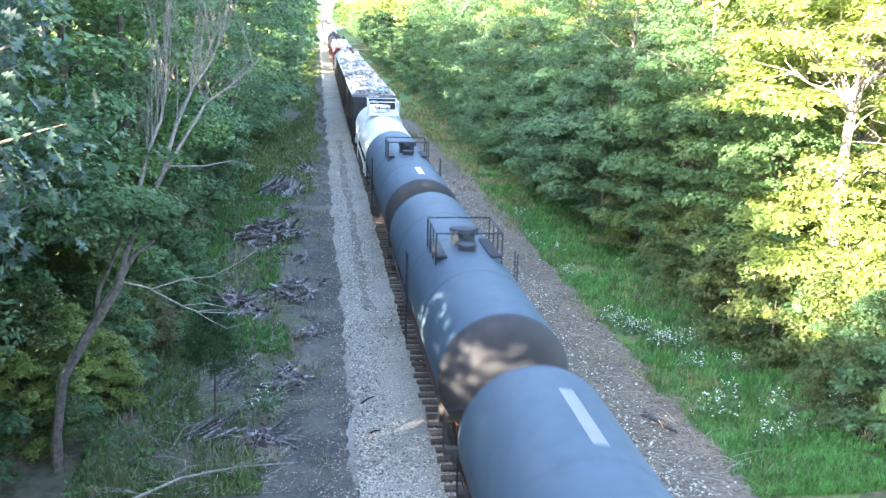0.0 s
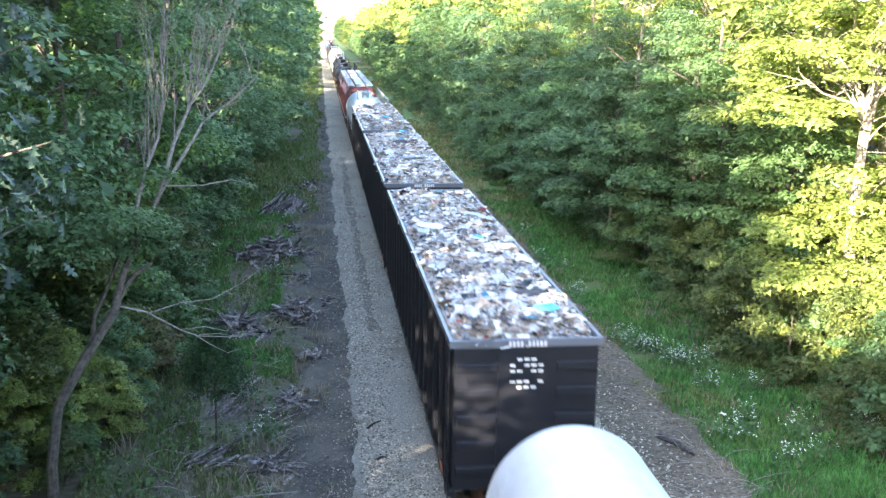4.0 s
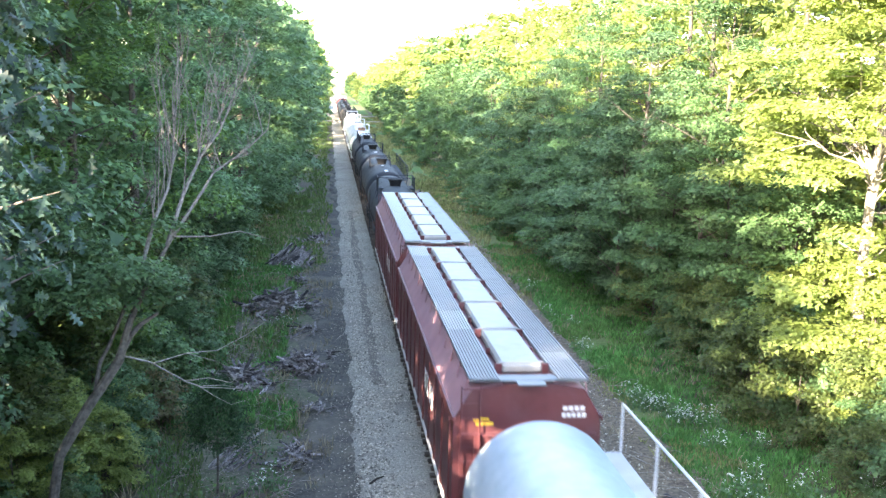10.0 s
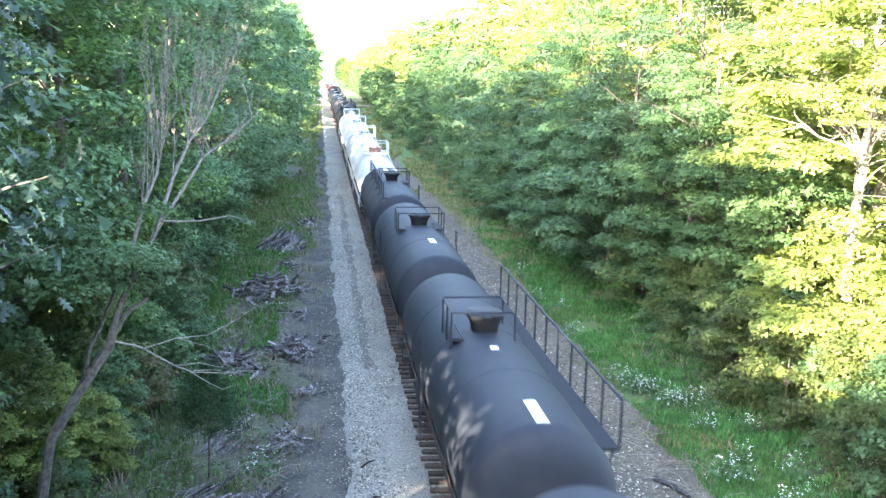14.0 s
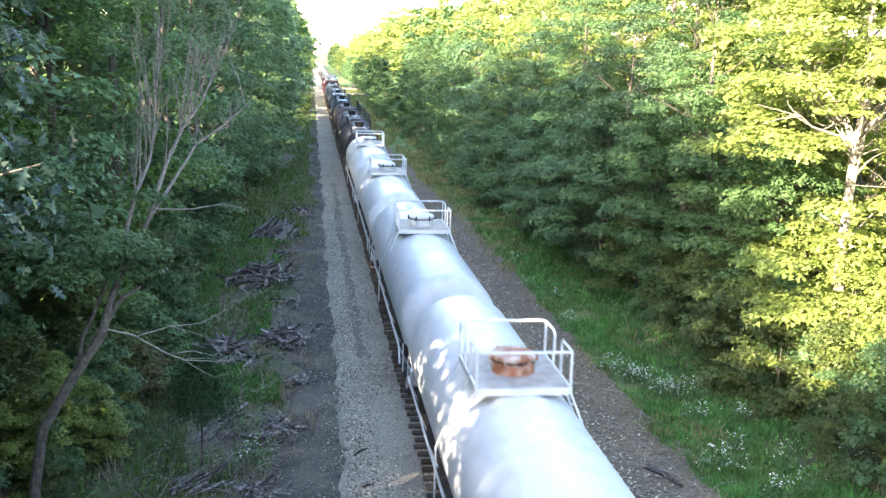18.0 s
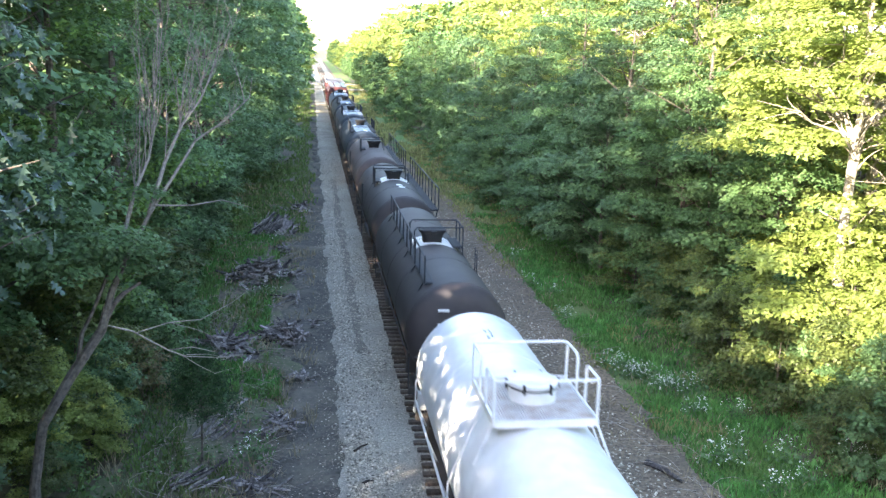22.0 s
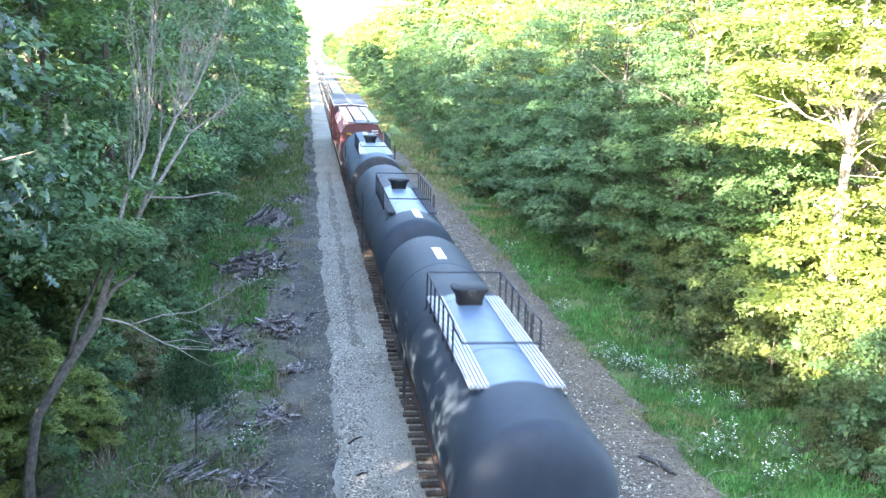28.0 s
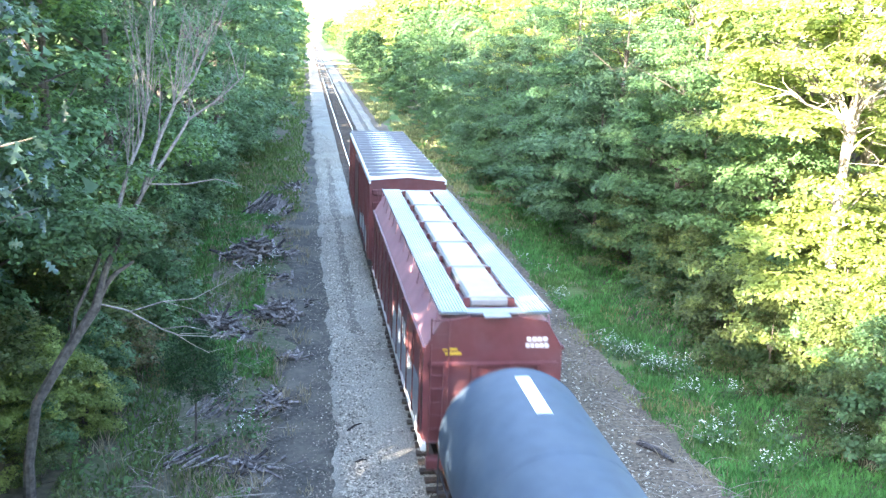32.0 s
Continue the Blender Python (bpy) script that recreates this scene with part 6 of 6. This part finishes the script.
def pile(label, x, y, width, depth, height, count, seed, order=0.0, chunk=1.0):
    """A heap of broken old ties and splintered planks."""
    rng = np.random.default_rng(seed)
    root = thing("scrap_wood_pile", label, "wood pile", pose(x, y, ground_z(x, y)), group="heaps of old ties beside the track")
    for k in range(count):
        u, v = rng.normal(0, 0.42), rng.normal(0, 0.42)
        r = min(1.0, math.hypot(u, v))
        ln = rng.uniform(0.5, 1.7) * (1.25 if order else 1.0) * chunk
        w, t = rng.uniform(0.05, 0.19) * chunk, rng.uniform(0.04, 0.11) * chunk
        z = height * (1 - r) * rng.uniform(0.45, 1.0) + 0.18
        bm = bmesh.new()
        n = 4
        rings = []
        for q in range(n + 1):
            f = q / n - 0.5
            taper = 1.0 - 0.5 * abs(f) * rng.uniform(0.2, 1.6)
            j = rng.normal(0, 0.012, 8)
            rings.append([bm.verts.new((f * ln + j[i], a * w * taper / 2 + j[i + 2], b * t * taper / 2 + j[(i + 4) % 8] * 0.6)) for i, (a, b) in enumerate(((-1, -1), (1, -1), (1, 1), (-1, 1)))])
        for r0, r1 in zip(rings, rings[1:]):
            for i in range(4):
                bm.faces.new((r0[i], r0[(i + 1) % 4], r1[(i + 1) % 4], r1[i]))
        bm.faces.new(rings[0]), bm.faces.new(rings[-1][::-1])
        ob = part("plank", bm, M_SCRAP, root)
        turn = (order + rng.normal(0, 14)) if order else rng.uniform(0, 360)
        ob.matrix_basis = pose(u * width, v * depth, z, rng.uniform(-50, 50), rng.normal(0, 18) if not order else -22 + rng.normal(0, 8), turn)
    return root


def stick(name, label, points, radius, material, group=""):
    ob = part(name, a_pipe(points, [radius * (1 - 0.6 * k / (len(points) - 1)) for k in range(len(points))], 6), material, None, label, True)
    return tagged(ob, label, "branch", group)


def build_scrap():
    pile("heap of long grey split ties leaning together", -2.3, 60.2, 1.6, 1.4, 1.05, 85, 1, 62)
    pile("heap of broken splintered grey planks", -2.4, 47.8, 2.0, 1.4, 1.15, 130, 2)
    pile("heap of broken planks with bleached splinters", -3.2, 36.0, 1.1, 0.9, 0.85, 95, 3, 0, 0.9)
    pile("heap of split ties on the edge of the weeds", -1.1, 37.6, 1.1, 0.8, 0.7, 85, 4, 0, 0.8)
    pile("low scatter of rotten planks", -0.8, 69, 1.4, 3.2, 0.3, 50, 5, 0, 0.8)
    pile("loose dark chunks of rotten ties on the cinders", -0.4, 32.6, 0.7, 1.0, 0.2, 18, 9, 0, 0.55)
    pile("loose dark chunks of rotten ties on the cinders", 0.2, 39.6, 0.5, 0.9, 0.16, 12, 10, 0, 0.5)
    pile("low scatter of broken boards beside the cinders", -1.2, 43.6, 0.8, 1.4, 0.22, 22, 12, 0, 0.65)
    pile("low scatter of broken boards beside the cinders", -1.6, 54.5, 0.8, 1.6, 0.25, 22, 13, 0, 0.75)
    pile("low scatter of splintered twigs and boards", -3.0, 24.6, 1.0, 1.0, 0.2, 24, 14, 20, 0.6)
    pile("low scatter of rotten tie pieces", -0.9, 28.6, 0.7, 1.1, 0.3, 44, 6, 0, 0.6)
    pile("low scatter of splintered boards", -1.3, 24.2, 0.9, 0.9, 0.22, 40, 7, 0, 0.55)
    pile("low scatter of dark rotten boards", -2.7, 28.8, 0.8, 1.2, 0.2, 24, 8, 40, 0.7)
    stick("fallen_branch", "long bleached fallen branch on the weeds", [(-4.3, 20.7, -0.3), (-3.32, 21.6, -0.24), (-2.03, 22.18, -0.28), (-0.65, 22.49, -0.36)], 0.04, M_DEAD)
    stick("fallen_branch", "short charred stick on the ballast", [(1.22, 26.0, -0.26), (1.42, 26.3, -0.24), (1.62, 26.5, -0.26)], 0.04, M_CHAR)
    stick("fallen_branch", "short charred stick on the ballast", [(1.35, 23.9, -0.26), (1.5, 24.05, -0.25), (1.65, 24.05, -0.26)], 0.04, M_CHAR)
    stick("fallen_branch", "rotten log on the dirt shoulder", [(9.3, 24.9, -0.34), (9.65, 24.2, -0.3), (9.85, 23.6, -0.34)], 0.1, M_SCRAP)
    stick("fallen_branch", "thin dead branch on the dirt shoulder", [(9.6, 31.6, -0.36), (10.0, 31.3, -0.33), (10.5, 31.2, -0.38)], 0.025, M_DEAD)
    rng = np.random.default_rng(30)
    bm = bmesh.new()
    for k in range(420):
        left = rng.random() < 0.7
        x, y = (rng.uniform(-4.6, -0.9) + (0.9 if k % 9 == 0 else 0) if left else rng.uniform(8.7, 10.8)), 21 + 45 * rng.random() ** 1.6
        a, ln = rng.uniform(0, math.tau), rng.uniform(0.3, 1.3)
        z = -0.36 if left else -0.34
        p0 = Vector((x, y, z))
        p1 = p0 + Vector((math.cos(a) * ln, math.sin(a) * ln, rng.uniform(-0.02, 0.25)))
        pipe(bm, branch_points(rng, p0, p1, 0.16, 3), [0.011, 0.009, 0.007, 0.003], 4)
    tagged(part("fallen_twigs", bm, M_DEAD), "dry pale twigs strewn on the ground", "twigs", kind="stuff")


def build_far_end():
    """Dirt crossing, mast and ruts far along the line."""
    tagged(part("crossing", a_box(-6, 16, 296, 302, -0.30, -0.03, 0.02), M_GRAVEL), "pale gravel road crossing over the track", "road", kind="structure")
    tagged(part("crossing", a_box(-4, 16, 261, 263.5, -0.30, -0.04, 0.02), M_GRAVEL), "pale gravel farm crossing over the track", "road", kind="structure")
    mast = thing("crossing_mast", "white crossing mast beside the far track", "sign", pose(0.6, 294, -0.4))
    part("post", a_pipe([(0, 0, 0), (0, 0, 3.4)], 0.09, 8), P_WHITE, mast)
    part("board", a_box(-0.7, 0.7, -0.03, 0.03, 2.4, 3.4, 0.02), P_WHITE, mast)
    strip("rut", 6.5, 6.95, 90, 210, -0.262, M_RUT, "dark wheel rut in the gravel", 1.0, 0.02, 0.01, 2, 0.12)
    strip("rut", 1.66, 2.04, 35, 84, -0.272, M_RUT, "dark wheel rut in the gravel", 0.5, 0.02, 0.02, 4, 0.2)


build_grass()
build_flowers()
build_stones()
build_scrap()
build_far_end()


def motions():
    for car, n in MOVING:
        walk(car, [(t, pose(XT, n - SPEED * t, 0)) for t in (0, 8, 16, 24, 32)])


motions()
